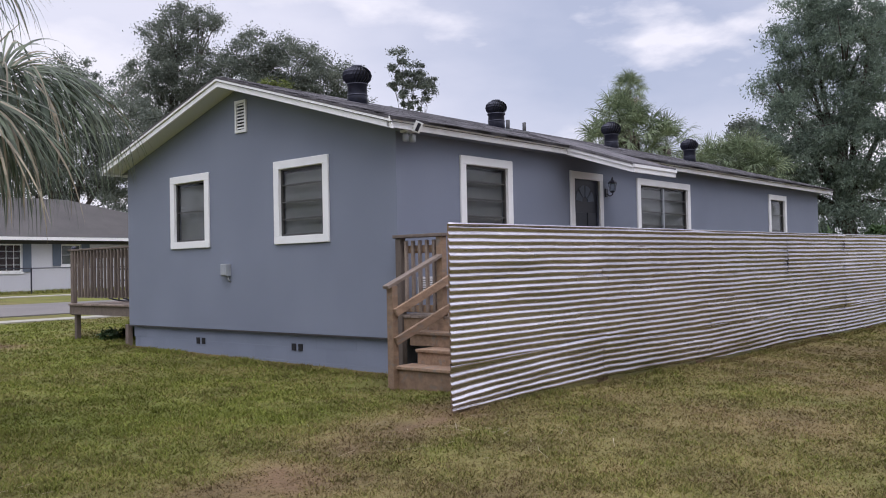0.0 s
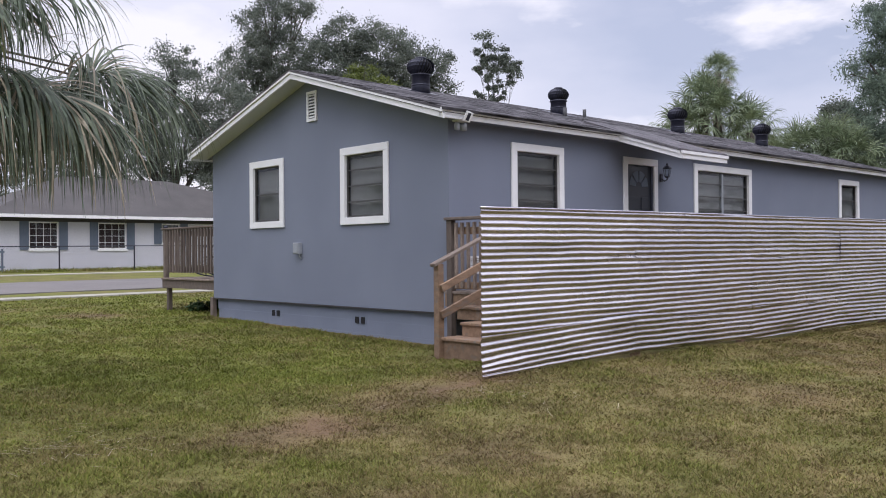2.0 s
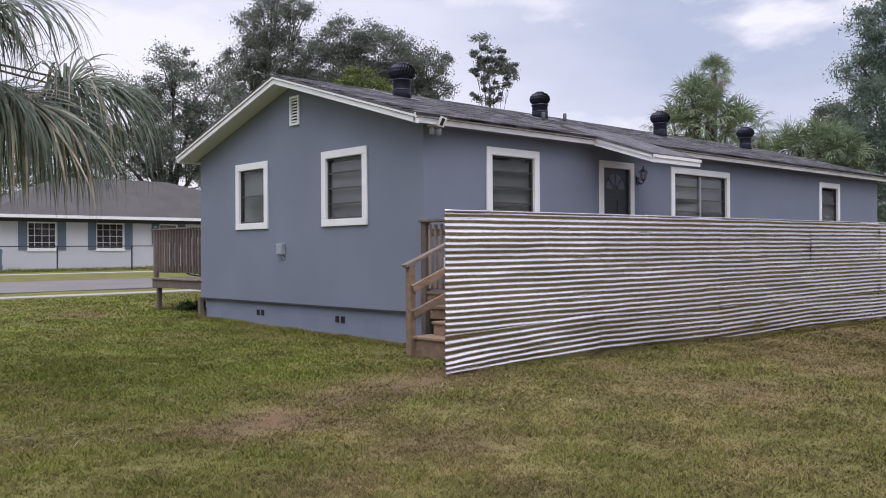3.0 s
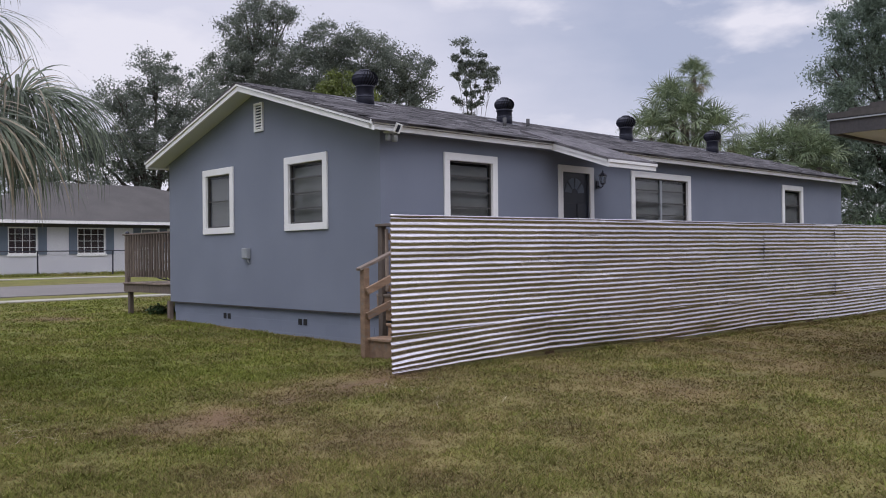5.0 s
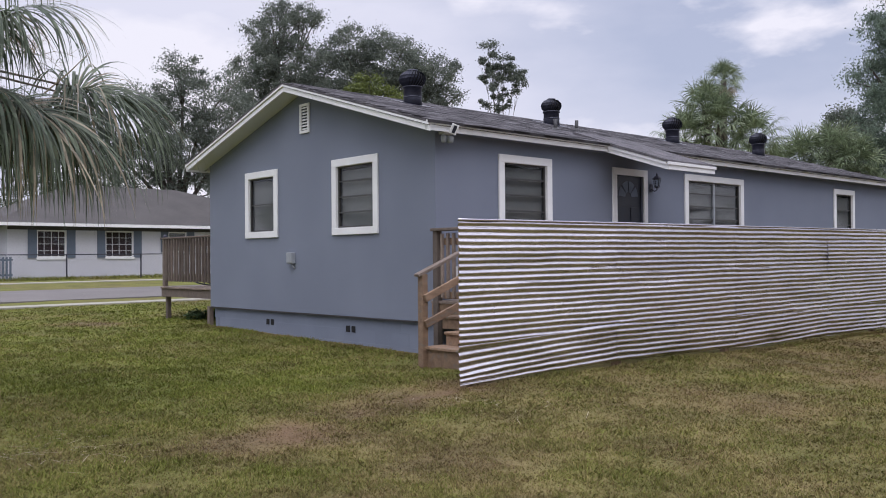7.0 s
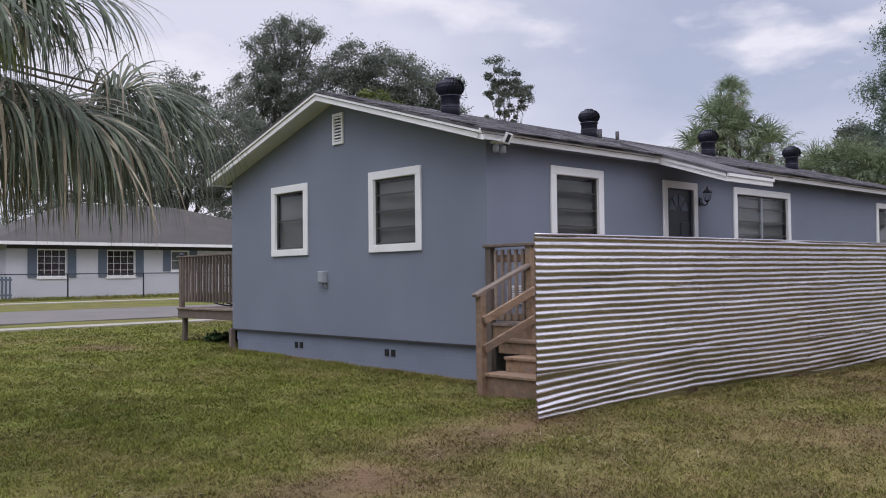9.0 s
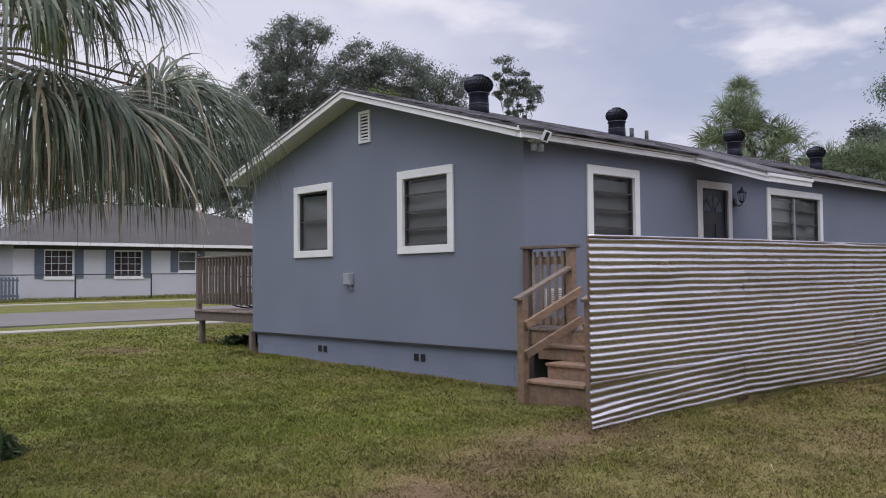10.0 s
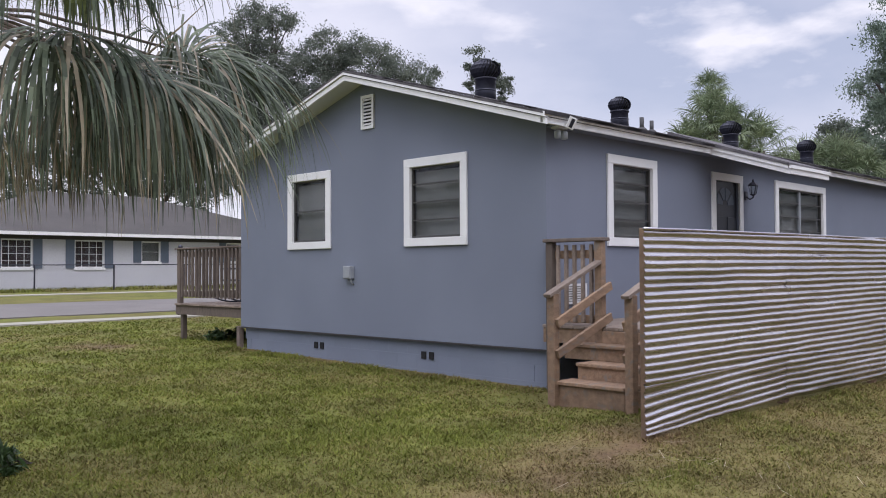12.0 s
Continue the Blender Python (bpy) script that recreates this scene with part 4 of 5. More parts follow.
for u0, u1, z0, z1, nc, nr, sw in NWIN:
    wn = part("window", box(u0, u1, NY + 0.05, NY + 0.09, z0, z0 + 0.06), WHITE, nb, "white-framed multi-pane window")
    part("frame", box(u0, u0 + 0.05, NY + 0.05, NY + 0.09, z0 + 0.06, z1), WHITE, wn)
    part("frame", box(u1 - 0.05, u1, NY + 0.05, NY + 0.09, z0 + 0.06, z1), WHITE, wn)
    part("frame", box(u0 + 0.05, u1 - 0.05, NY + 0.05, NY + 0.09, z1 - 0.05, z1), WHITE, wn)
    for i in range(1, nc):
        x = u0 + (u1 - u0) * i / nc
        part("muntin", box(x - 0.010, x + 0.010, NY + 0.055, NY + 0.085, z0 + 0.06, z1 - 0.05), WHITE, wn)
    for j in range(1, nr):
        z = z0 + (z1 - z0) * j / nr
        part("muntin", box(u0 + 0.05, u1 - 0.05, NY + 0.052, NY + 0.088, z - 0.010, z + 0.010), WHITE, wn)
    g = part("pane", box(u0 + 0.05, u1 - 0.05, NY + 0.068, NY + 0.074, z0 + 0.06, z1 - 0.05), GLASS, wn)
    g.visible_shadow = False
    part("curtain", box(u0, u1, NY + 0.22, NY + 0.24, z0, z1), BLIND if nc == 1 else material("maroon_curtain", (0.06, 0.035, 0.04), (0.10, 0.06, 0.065), rough=0.8, scale=6), wn)
    part("sill", box(u0 - 0.05, u1 + 0.05, NY - 0.06, NY + 0.05, z0 - 0.10, z0 - 0.002), WHITE, wn)
    for a, b in ((u0 - sw - 0.02, u0 - 0.03), (u1 + 0.03, u1 + sw + 0.02)):
        sh = part("shutter", box(a, b, NY - 0.045, NY - 0.021, z0 - 0.03, z1 + 0.02), SHUTTER, nb, "blue-grey louvred shutter")
        for k in range(12):
            z = z0 + 0.05 + k * (z1 - z0 - 0.1) / 12
            part("louvre", box(a + 0.05, b - 0.05, NY - 0.055, NY - 0.045, z, z + 0.05), SHUTTER, sh)
EX0, EX1, EY0, EY1, EZ, RZ = NX0 - 0.75, NX1 + 0.7, NY - 0.7, NY + 9.7, 3.31, 5.68
ry = (EY0 + EY1) / 2
bm = bmesh.new()
P = [bm.verts.new(p) for p in ((EX0, EY0, EZ + 0.06), (EX1, EY0, EZ + 0.06), (EX1, EY1, EZ + 0.06), (EX0, EY1, EZ + 0.06), (EX0 + 5.2, ry, RZ), (EX1 - 5.2 - 3.5, ry, RZ))]
for f in ((0, 1, 5, 4), (1, 2, 5), (2, 3, 4, 5), (3, 0, 4), (3, 2, 1, 0)):
    bm.faces.new([P[i] for i in f])
part("roof", bm, NB_ROOF, nb, "grey-brown shingle hip roof")
part("fascia", box(EX0, EX1, EY0 - 0.03, EY0, EZ - 0.10, EZ + 0.055), WHITE, nb, "white fascia")
part("fascia", box(EX0 - 0.03, EX0, EY0 - 0.03, EY1, EZ - 0.10, EZ + 0.055), WHITE, nb)
part("soffit", box(EX0, EX1, EY0, EY1, EZ - 0.09, EZ - 0.07), BROWN, nb)

# chain-link fence before it
clf = thing("chain_link_fence", (0, 32.5, 0.7), "low chain-link fence with dark posts", "fence")
CH = 1.16
for k in range(-6, 12):
    x = 9.75 + k * 3.5
    z = float(ground_z(x, 32.5))
    part("post", tube([(x, 32.5, z - 0.1), (x, 32.5, z + CH)], 0.035, 8), BLACK, clf)
bm = bmesh.new()
tube([(x, 32.5, float(ground_z(x, 32.5)) + CH) for x in (-12, 0, 10, 20, 36, 48.2)], 0.024, 6, bm)
part("top_rail", bm, BLACK, clf)
WIRE = material("fence_wire", (0.16, 0.16, 0.16), (0.22, 0.22, 0.22), rough=0.5, metal=0.5)
bm = bmesh.new()
for s in (1, -1):
    for k in range(330):
        x = -11 + k * 0.16
        z = float(ground_z(x, 32.5))
        a, b = Vector((x, 32.5, z)), Vector((x + s * CH * 0.9, 32.5, z + CH))
        d = Vector((0.0011, 0, -0.0011 * s))
        bm.faces.new([bm.verts.new(p) for p in (a - d, a + d, b + d, b - d)])
tagged(part("mesh", bm, WIRE, clf, "woven wire mesh"), kind="stuff")

# picket rail and gate beside that house
pk = thing("picket_rail", (2.5, 34.6, 0.75), "grey wooden picket rail beside the white house", "fence")
for k in range(26):
    x = 0.4 + k * 0.16
    part("picket", box(x, x + 0.09, 34.6, 34.63, 0.68, 1.73), SHUTTER, pk)
for z in (0.85, 1.55):
    part("rail", box(0.3, 4.55, 34.63, 34.67, z, z + 0.09), SHUTTER, pk)

# ---------- cream house behind the camera's side, only its eave corner shows ----------
CX, CY, CZ = 1.90, -5.43, 2.84
ch = thing("cream_house", (CX + 0.5, CY - 0.5, 0.1), "cream stucco house with grey hip roof and dark fascia", "house")
part("wall", box(CX + 0.55, CX + 0.75, CY - 12, CY - 0.55, -0.1, CZ - 0.12), CREAM, ch, "cream stucco wall")
part("wall", box(CX + 0.75, CX + 12, CY - 0.75, CY - 0.55, -0.1, CZ - 0.12), CREAM, ch)
part("corner_trim", box(CX + 0.535, CX + 0.60, CY - 0.60, CY - 0.535, -0.1, CZ - 0.12), BROWN, ch, "dark corner downpipe")
part("soffit", box(CX + 0.02, CX + 12, CY - 12, CY - 0.02, CZ - 0.12, CZ - 0.10), SOFFIT, ch)
part("fascia", box(CX, CX + 0.03, CY - 12, CY, CZ - 0.15, CZ), BROWN, ch, "dark fascia")
part("fascia", box(CX + 0.03, CX + 12, CY - 0.03, CY, CZ - 0.15, CZ), BROWN, ch)
# grey drip edge along the eave
part("edge_strip", box(CX - 0.02, CX + 0.01, CY - 12, CY + 0.02, CZ - 0.005, CZ + 0.02), GREY, ch)
bm = bmesh.new()
for k in range(22):
    z0, z1, o0, o1 = CZ + 0.02 + k * 0.058, CZ + 0.02 + k * 0.058 + 0.066, k * 0.165, k * 0.165 + 0.19
    prism([(CX - 0.02 + o0, CY + 0.02 - o0), (CX + 14 - o0, CY + 0.02 - o0), (CX + 14 - o0, CY - 14 + o0), (CX - 0.02 + o0, CY - 14 + o0)], "z", z0 - 0.01, z0 + 0.06, bm)
part("roof", bm, NB_ROOF, ch, "grey shingle hip roof in courses")

# ---------- trees ----------
def quads_mesh(name, verts, mat, per=4, dry=None):
    """A mesh of separate faces with per corners each, from an array of corners."""
    me = bpy.data.meshes.new(name)
    n = len(verts)
    me.vertices.add(n)
    me.vertices.foreach_set("co", np.asarray(verts, dtype=np.float32).ravel())
    me.loops.add(n)
    me.loops.foreach_set("vertex_index", np.arange(n, dtype=np.int32))
    me.polygons.add(n // per)
    me.polygons.foreach_set("loop_start", np.arange(0, n, per, dtype=np.int32))
    me.update(calc_edges=True)
    if dry is not None:
        me.attributes.new("dry", "FLOAT", "POINT").data.foreach_set("value", np.asarray(dry, dtype=np.float32))
    me.materials.append(mat)
    return me


def leaves(rng, blobs, count, size, clump, aspect=0.45, droop=0.0):
    """Corners of leaf faces, set in clumps that fill the shells of the blobs (x, y, z, radius)."""
    blobs = np.asarray(blobs, dtype=float)
    wts = blobs[:, 3] ** 2
    n_cl = max(20, count // 150)
    which = rng.choice(len(blobs), n_cl, p=wts / wts.sum())
    d = rng.normal(size=(n_cl, 3))
    d /= np.linalg.norm(d, axis=1)[:, None]
    r = blobs[which, 3] * rng.uniform(0.35, 1.12, n_cl) ** 0.6
    centres = blobs[which, :3] + d * r[:, None] * np.array([1.0, 1.0, 0.85])
    cr = clump * rng.uniform(0.5, 1.4, n_cl)
    own = rng.integers(0, n_cl, count)
    c = centres[own] + rng.normal(size=(count, 3)) * cr[own][:, None] * np.array([0.5, 0.5, 0.36])
    u = rng.normal(size=(count, 3))
    u[:, 2] -= droop
    u /= np.linalg.norm(u, axis=1)[:, None]
    w = rng.normal(size=(count, 3))
    v = np.cross(u, w)
    v /= np.linalg.norm(v, axis=1)[:, None]
    s = size * rng.uniform(0.6, 1.4, count)[:, None]
    return np.stack([c + u * s, c + v * s * aspect, c - u * s, c - v * s * aspect], axis=1).reshape(-1, 3), centres


def tree(name, foot, blobs, mat, label, category, count, size, clump, girth, seed, aspect=0.45, droop=0.0):
    rng = np.random.default_rng(seed)
    foot = Vector((foot[0], foot[1], float(ground_z(foot[0], foot[1])) - 0.1))
    t = thing(name, foot, label, category)
    corners, centres = leaves(rng, blobs, count, size, clump, aspect, droop)
    mid = Vector(np.average(np.asarray(blobs)[:, :3], axis=0, weights=np.asarray(blobs)[:, 3]))
    bm = bmesh.new()
    fork = foot.lerp(mid, 0.45) + Vector((0.3, 0.2, 0))
    tube([foot, foot.lerp(fork, 0.5) + Vector((0.12, -0.1, 0)), fork, mid], [girth, girth * 0.8, girth * 0.65, girth * 0.25], 9, bm)
    for x, y, z, r in blobs:
        e = Vector((x, y, z))
        k = fork.lerp(e, 0.5) + Vector((0, 0, 0.12 * r))
        tube([fork, k, e], [girth * 0.42, girth * 0.24, girth * 0.07], 6, bm)
        for _ in range(4):
            tip = e + Vector(rng.normal(size=3)) * r * 0.6
            tube([k.lerp(e, 0.5), (k.lerp(e, 0.7) + tip) / 2 + Vector((0, 0, 0.1)), tip], [girth * 0.13, girth * 0.08, girth * 0.03], 5, bm)
    part("trunk", bm, BARK, t, "dark trunk and limbs", True)
    crown = new("crown", quads_mesh("crown", corners - np.array(foot), mat))
    crown.parent = t
    return t


tree("oak_tree", (19.5, 46.5), [(18.8, 46.6, 14.3, 1.7), (20.1, 45.9, 12.3, 2.6), (17.4, 47.2, 10.5, 2.2), (19.1, 46.4, 8.9, 3.0), (22.0, 44.9, 10.1, 3.0), (16.3, 47.7, 8.4, 2.2), (16.6, 47.5, 12.2, 1.5), (14.2, 48.5, 9.2, 2.0), (12.0, 49.6, 7.4, 2.3), (10.0, 50.0, 5.5, 2.2), (15.2, 48.0, 6.5, 2.4), (20.0, 46.5, 6.0, 3.0), (13.0, 49.0, 5.0, 2.2)], OAK, "dark broad oak behind the white house", "tree", 95000, 0.080, 0.62, 0.45, 1)
tree("oak_tree", (27.5, 49.5), [(27.2, 48.9, 18.8, 2.2), (28.2, 48.2, 16.2, 2.8), (26.1, 49.5, 15.9, 2.2), (29.3, 47.6, 13.6, 3.0), (25.3, 49.9, 13.7, 2.2), (29.2, 47.6, 20.1, 1.1), (27.6, 48.6, 20.3, 1.3), (27.0, 49.0, 11.0, 3.2), (24.5, 50.0, 9.0, 2.8)], OAK, "tall dark oak with open uneven crown", "tree", 95000, 0.080, 0.62, 0.5, 2)
tree("oak_tree", (33.0, 43.0), [(31.0, 44.0, 17.1, 2.0), (33.0, 42.4, 16.3, 2.5), (29.9, 44.7, 15.0, 2.4), (34.7, 41.1, 15.0, 2.2), (36.0, 40.0, 15.6, 1.6), (32.0, 43.2, 13.2, 3.0), (36.4, 39.6, 13.7, 1.2), (31.0, 43.5, 10.0, 3.0), (35.5, 40.5, 11.5, 2.2)], OAK, "wide dark oak rising behind the roof", "tree", 100000, 0.080, 0.62, 0.5, 3)
tree("slender_tree", (31.4, 29.2), [(31.0, 29.6, 14.4, 0.7), (30.7, 29.8, 13.6, 0.6), (31.6, 29.0, 13.8, 0.7), (32.1, 28.6, 13.0, 0.7), (31.1, 29.5, 12.9, 0.7), (32.3, 28.4, 12.2, 0.5), (31.4, 29.2, 12.0, 0.7), (30.9, 29.6, 11.3, 0.5), (31.6, 29.0, 11.0, 0.5), (31.3, 29.3, 10.3, 0.6), (31.0, 29.6, 9.4, 0.7)], OAK, "slender airy tree with sparse leaves", "tree", 14000, 0.07, 0.26, 0.085, 4)
tree("yellowish_tree", (22.3, 30.5), [(22.2, 30.5, 11.2, 1.0), (21.6, 31.0, 10.4, 0.9), (23.4, 29.7, 10.3, 0.9), (22.4, 30.4, 9.0, 1.3)], YELLOWLEAF, "yellow-green young tree behind the roof", "tree", 11000, 0.08, 0.42, 0.16, 5)
tree("round_tree", (39.8, 11.5), [(39.8, 11.7, 8.4, 1.1), (40.2, 10.8, 7.9, 1.2), (39.6, 12.1, 7.3, 0.9), (40.0, 11.3, 5.8, 1.6)], OAK, "small dark round-headed tree", "tree", 20000, 0.085, 0.45, 0.2, 6)
tree("mango_tree", (34.3, 4.5), [(33.4, 6.2, 11.1, 1.7), (33.1, 7.1, 9.4, 1.3), (33.7, 5.4, 8.7, 2.1), (33.2, 6.7, 7.3, 1.5), (34.0, 4.5, 10.9, 2.4), (33.5, 5.8, 5.5, 2.0), (33.0, 7.1, 5.0, 1.2), (34.1, 4.1, 6.3, 2.4), (33.2, 6.7, 3.2, 1.4), (33.8, 5.2, 2.9, 1.8), (33.5, 6.0, 13.2, 1.4), (34.4, 3.2, 13.2, 2.9), (34.6, 2.5, 8.4, 2.6), (34.5, 2.9, 4.0, 2.3)], MANGO, "large dense mango tree with hanging leaves", "tree", 150000, 0.080, 0.5, 0.45, 7, 0.3, 0.8)
tree("hedge", (27.9, 3.6), [(27.5, 4.7, 1.5, 0.9), (27.8, 3.9, 1.7, 1.0), (28.2, 3.0, 1.6, 1.0), (28.5, 2.0, 1.7, 1.1), (27.3, 5.6, 1.4, 0.8), (27.0, 6.5, 1.2, 0.8)], BUSHLEAF, "green shrubs beyond the fence", "shrub", 9000, 0.09, 0.3, 0.07, 8)
tree("shrub", (1.5, 36.6), [(1.2, 36.4, 1.9, 0.8), (2.4, 36.6, 2.2, 0.9), (0.0, 36.8, 1.7, 0.9), (3.3, 37.0, 1.6, 0.8)], BUSHLEAF, "dark shrubs beside the white house", "shrub", 6000, 0.09, 0.3, 0.06, 9)
tree("shrub", (0.66, 8.0), [(0.45, 7.9, 0.36, 0.13), (0.62, 8.0, 0.38, 0.15), (0.85, 8.05, 0.37, 0.15), (0.32, 7.95, 0.33, 0.1), (1.05, 8.0, 0.36, 0.13)], BUSHLEAF, "low leafy plant under the deck", "shrub", 1300, 0.035, 0.08, 0.012, 10)
tree("shrub", (-5.78, 0.3), [(-5.76, 0.28, 0.24, 0.13), (-5.95, 0.4, 0.30, 0.17), (-5.85, 0.1, 0.2, 0.12), (-5.68, 0.35, 0.16, 0.09)], BUSHLEAF, "small green tuft at the palm's foot", "shrub", 900, 0.05, 0.07, 0.012, 11, 0.2)


# unseen leafy ring added to darken reflections, all round but the street side
rng = np.random.default_rng(12)
ring = []
for k in range(64):
    a, r = radians(100 + 252 * k / 63), 46 + 8 * rng.uniform()
    h = rng.uniform(3.0, 5.0)
    ring.append((-3 + r * math.cos(a), -4 + r * math.sin(a), h * 0.9, h))
corners, _ = leaves(rng, ring, 42000, 0.42, 1.4)
tagged(new("far_woods", quads_mesh("far_woods", corners, OAK)), "unseen leafy backdrop added to darken the reflected horizon", "trees", kind="stuff")


# ---------- palms ----------
def fan(out, rng, hub, fwd, side, seg, length, width, droop, steps, spread=2.3, costa=0.3):
    """The blades of a fan leaf as strips that bend under their own weight; appends corners of four-sided faces to out."""
    up = side.cross(fwd).normalized()
    for k in range(seg):
        a = spread * (2 * (k + 0.5) / seg - 1) + rng.normal() * 0.05
        d = (fwd * math.cos(a) + side * math.sin(a) + up * (0.10 + rng.normal() * 0.05)).normalized()
        p = hub + fwd * costa * length * max(0.0, 1 - abs(a) / spread)
        n = d.cross(up).normalized()
        ln = length * (0.72 + 0.28 * math.cos(a * 0.6)) * rng.uniform(0.82, 1.08)
        g = droop * rng.uniform(0.45, 1.8)
        thick = rng.uniform(0.55, 1.15)
        prev = None
        for i in range(steps + 1):
            f = i / steps
            w = thick * width * (0.5 + 1.1 * f if f < 0.35 else 0.885 * (1 - ((f - 0.35) / 0.65) ** 1.6)) + 0.0006
            edge = (p - n * w, p + n * w)
            if prev:
                out.extend((prev[0], prev[1], edge[1], edge[0]))
            prev = edge
            p = p + d * (ln / steps)
            d = (d + Vector((rng.normal() * 0.045, rng.normal() * 0.045, -g * (0.5 + 0.75 * f)))).normalized()
            n = (n - d * n.dot(d)).normalized()


def frond_axes(hub, base, roll=0.0):
    fwd = (hub - base).normalized()
    side = fwd.cross(Vector((0, 0, 1))).normalized()
    return fwd, (side * math.cos(roll) + fwd.cross(side) * math.sin(roll)).normalized()


def far_palm(foot, top, reach, seed, n=30, dead=3, mat=None):
    rng = np.random.default_rng(seed)
    foot = Vector((foot[0], foot[1], float(ground_z(foot[0], foot[1])) - 0.1))
    top = Vector(top)
    t = thing("cabbage_palm", foot, "cabbage palm with fan leaves behind the house", "palm tree", "palms behind the house")
    part("trunk", tube([foot, foot.lerp(top, 0.5) + Vector((0.1, 0.05, 0)), top], [0.2, 0.17, 0.19], 9), BARK, t, "grey palm trunk", True)
    green, dry, stems = [], [], bmesh.new()
    for k in range(n + dead):
        az = 2.399963 * k + rng.normal() * 0.2
        el = radians(85 - 125 * k / n) if k < n else radians(-60 + rng.normal() * 8)
        d = Vector((math.cos(az) * math.cos(el), math.sin(az) * math.cos(el), math.sin(el)))
        hub = top + d * reach * rng.uniform(0.45, 0.6) + Vector((0, 0, -0.05))
        fwd, side = frond_axes(hub, top, rng.normal() * 0.4)
        tube([top, hub], [0.02, 0.012], 4, stems, False)
        fan(green if k < n else dry, rng, hub, fwd, side, 34, reach * 0.55, 0.0135 * reach, 0.36, 5, 2.0)
    part("stalk", stems, PALM, t)
    for nm, pts, m in (("foliage", green, PALM), ("dead_foliage", dry, DRYPALM)):
        ob = new(nm, quads_mesh(nm, np.array(pts) - np.array(foot), m))
        ob.parent = t


for i, (top, reach) in enumerate((((25.5, 11.2, 7.7), 1.35), ((24.9, 11.9, 6.4), 1.5), ((25.7, 10.7, 6.9), 1.6), ((26.4, 9.6, 6.3), 1.5), ((29.9, 9.2, 5.4), 1.7), ((30.4, 8.1, 5.7), 1.7), ((30.8, 7.2, 5.1), 1.7), ((29.3, 10.0, 5.0), 1.5))):
    far_palm((top[0] + 0.2, top[1] - 0.1), top, reach, 30 + i)
far_palm((43.95, 21.0), (43.95, 21.0, 13.0), 1.3, 50, 34, 10)

palm = thing("hanging_palm", (-6.7, -0.3, 0.1), "cabbage palm with drooping green and straw-coloured fan leaves", "palm tree")
PT = Vector((-6.7, -0.3, 3.10))
rng = np.random.default_rng(77)
boots = bmesh.new()
tube([(-6.7, -0.3, 0.0), (-6.72, -0.28, 1.2), (-6.7, -0.3, 2.4), PT], [0.24, 0.2, 0.2, 0.17], 12, boots)
for k in range(40):
    a, z = 2.4 * k, 0.9 + 0.058 * k
    c = Vector((-6.7 + 0.19 * math.cos(a), -0.3 + 0.19 * math.sin(a), z))
    beam(c, c + Vector((0.14 * math.cos(a), 0.14 * math.sin(a), 0.22)), 0.07, 0.03, boots)
part("trunk", boots, BARK, palm, "rough palm trunk with old leaf bases")
FRONDS = [  # hub, blade length, droop, dryness, roll, blades
    ((-5.11, -0.77, 3.03), 1.22, 0.36, 0.05, 0.75, 84), ((-5.08, -0.66, 2.98), 1.24, 0.48, 0.10, -0.2, 76), ((-5.25, -0.55, 2.90), 1.18, 0.50, 0.15, 0.3, 70),
    ((-5.75, -1.19, 2.75), 1.18, 0.42, 0.35, 0.55, 90), ((-5.66, -1.10, 2.74), 1.18, 0.46, 0.40, -0.1, 76), ((-5.50, -0.90, 2.72), 1.08, 0.50, 0.30, 0.3, 66),
    ((-5.87, -1.20, 3.40), 0.98, 0.30, 0.05, 0.35, 74), ((-6.05, -1.40, 3.30), 0.85, 0.55, 0.0, -0.3, 64), ((-6.40, -1.72, 3.16), 0.80, 0.50, 0.0, 0.4, 64),
    ((-6.10, -1.28, 2.86), 1.14, 0.52, 0.10, 0.2, 74), ((-5.95, -0.90, 2.88), 1.18, 0.55, 0.30, 0.5, 74), ((-6.25, -1.50, 2.72), 0.86, 0.60, 0.15, -0.2, 64), ((-5.50, -0.30, 2.86), 1.02, 0.52, 0.2, -0.3, 70),
    ((-5.55, 0.10, 2.95), 1.00, 0.48, 0.2, 0.3, 66), ((-5.80, -0.55, 2.58), 0.78, 0.65, 1.3, -0.2, 56), ((-6.05, -0.80, 2.50), 0.68, 0.65, 1.2, 0.2, 56), ((-6.15, -0.35, 2.62), 0.80, 0.65, 1.3, 0.2, 56),
    ((-5.9, 0.5, 2.6), 0.80, 0.5, 0.9, 0.0, 50), ((-5.6, -0.6, 4.05), 0.9, 0.42, 0.0, 0.4, 60), ((-7.6, 0.4, 3.5), 1.0, 0.3, 0.0, 0.0, 60),
    ((-7.5, -0.9, 3.9), 1.0, 0.3, 0.0, 0.0, 60), ((-6.6, 0.9, 3.6), 1.0, 0.3, 0.0, 0.0, 60), ((-6.3, -0.2, 4.5), 1.0, 0.2, 0.0, 0.0, 60), ((-7.0, -0.5, 4.6), 1.0, 0.2, 0.0, 0.0, 60),
    ((-6.22, -1.80, 2.98), 0.34, 0.5, -1.0, 0.0, 40)]
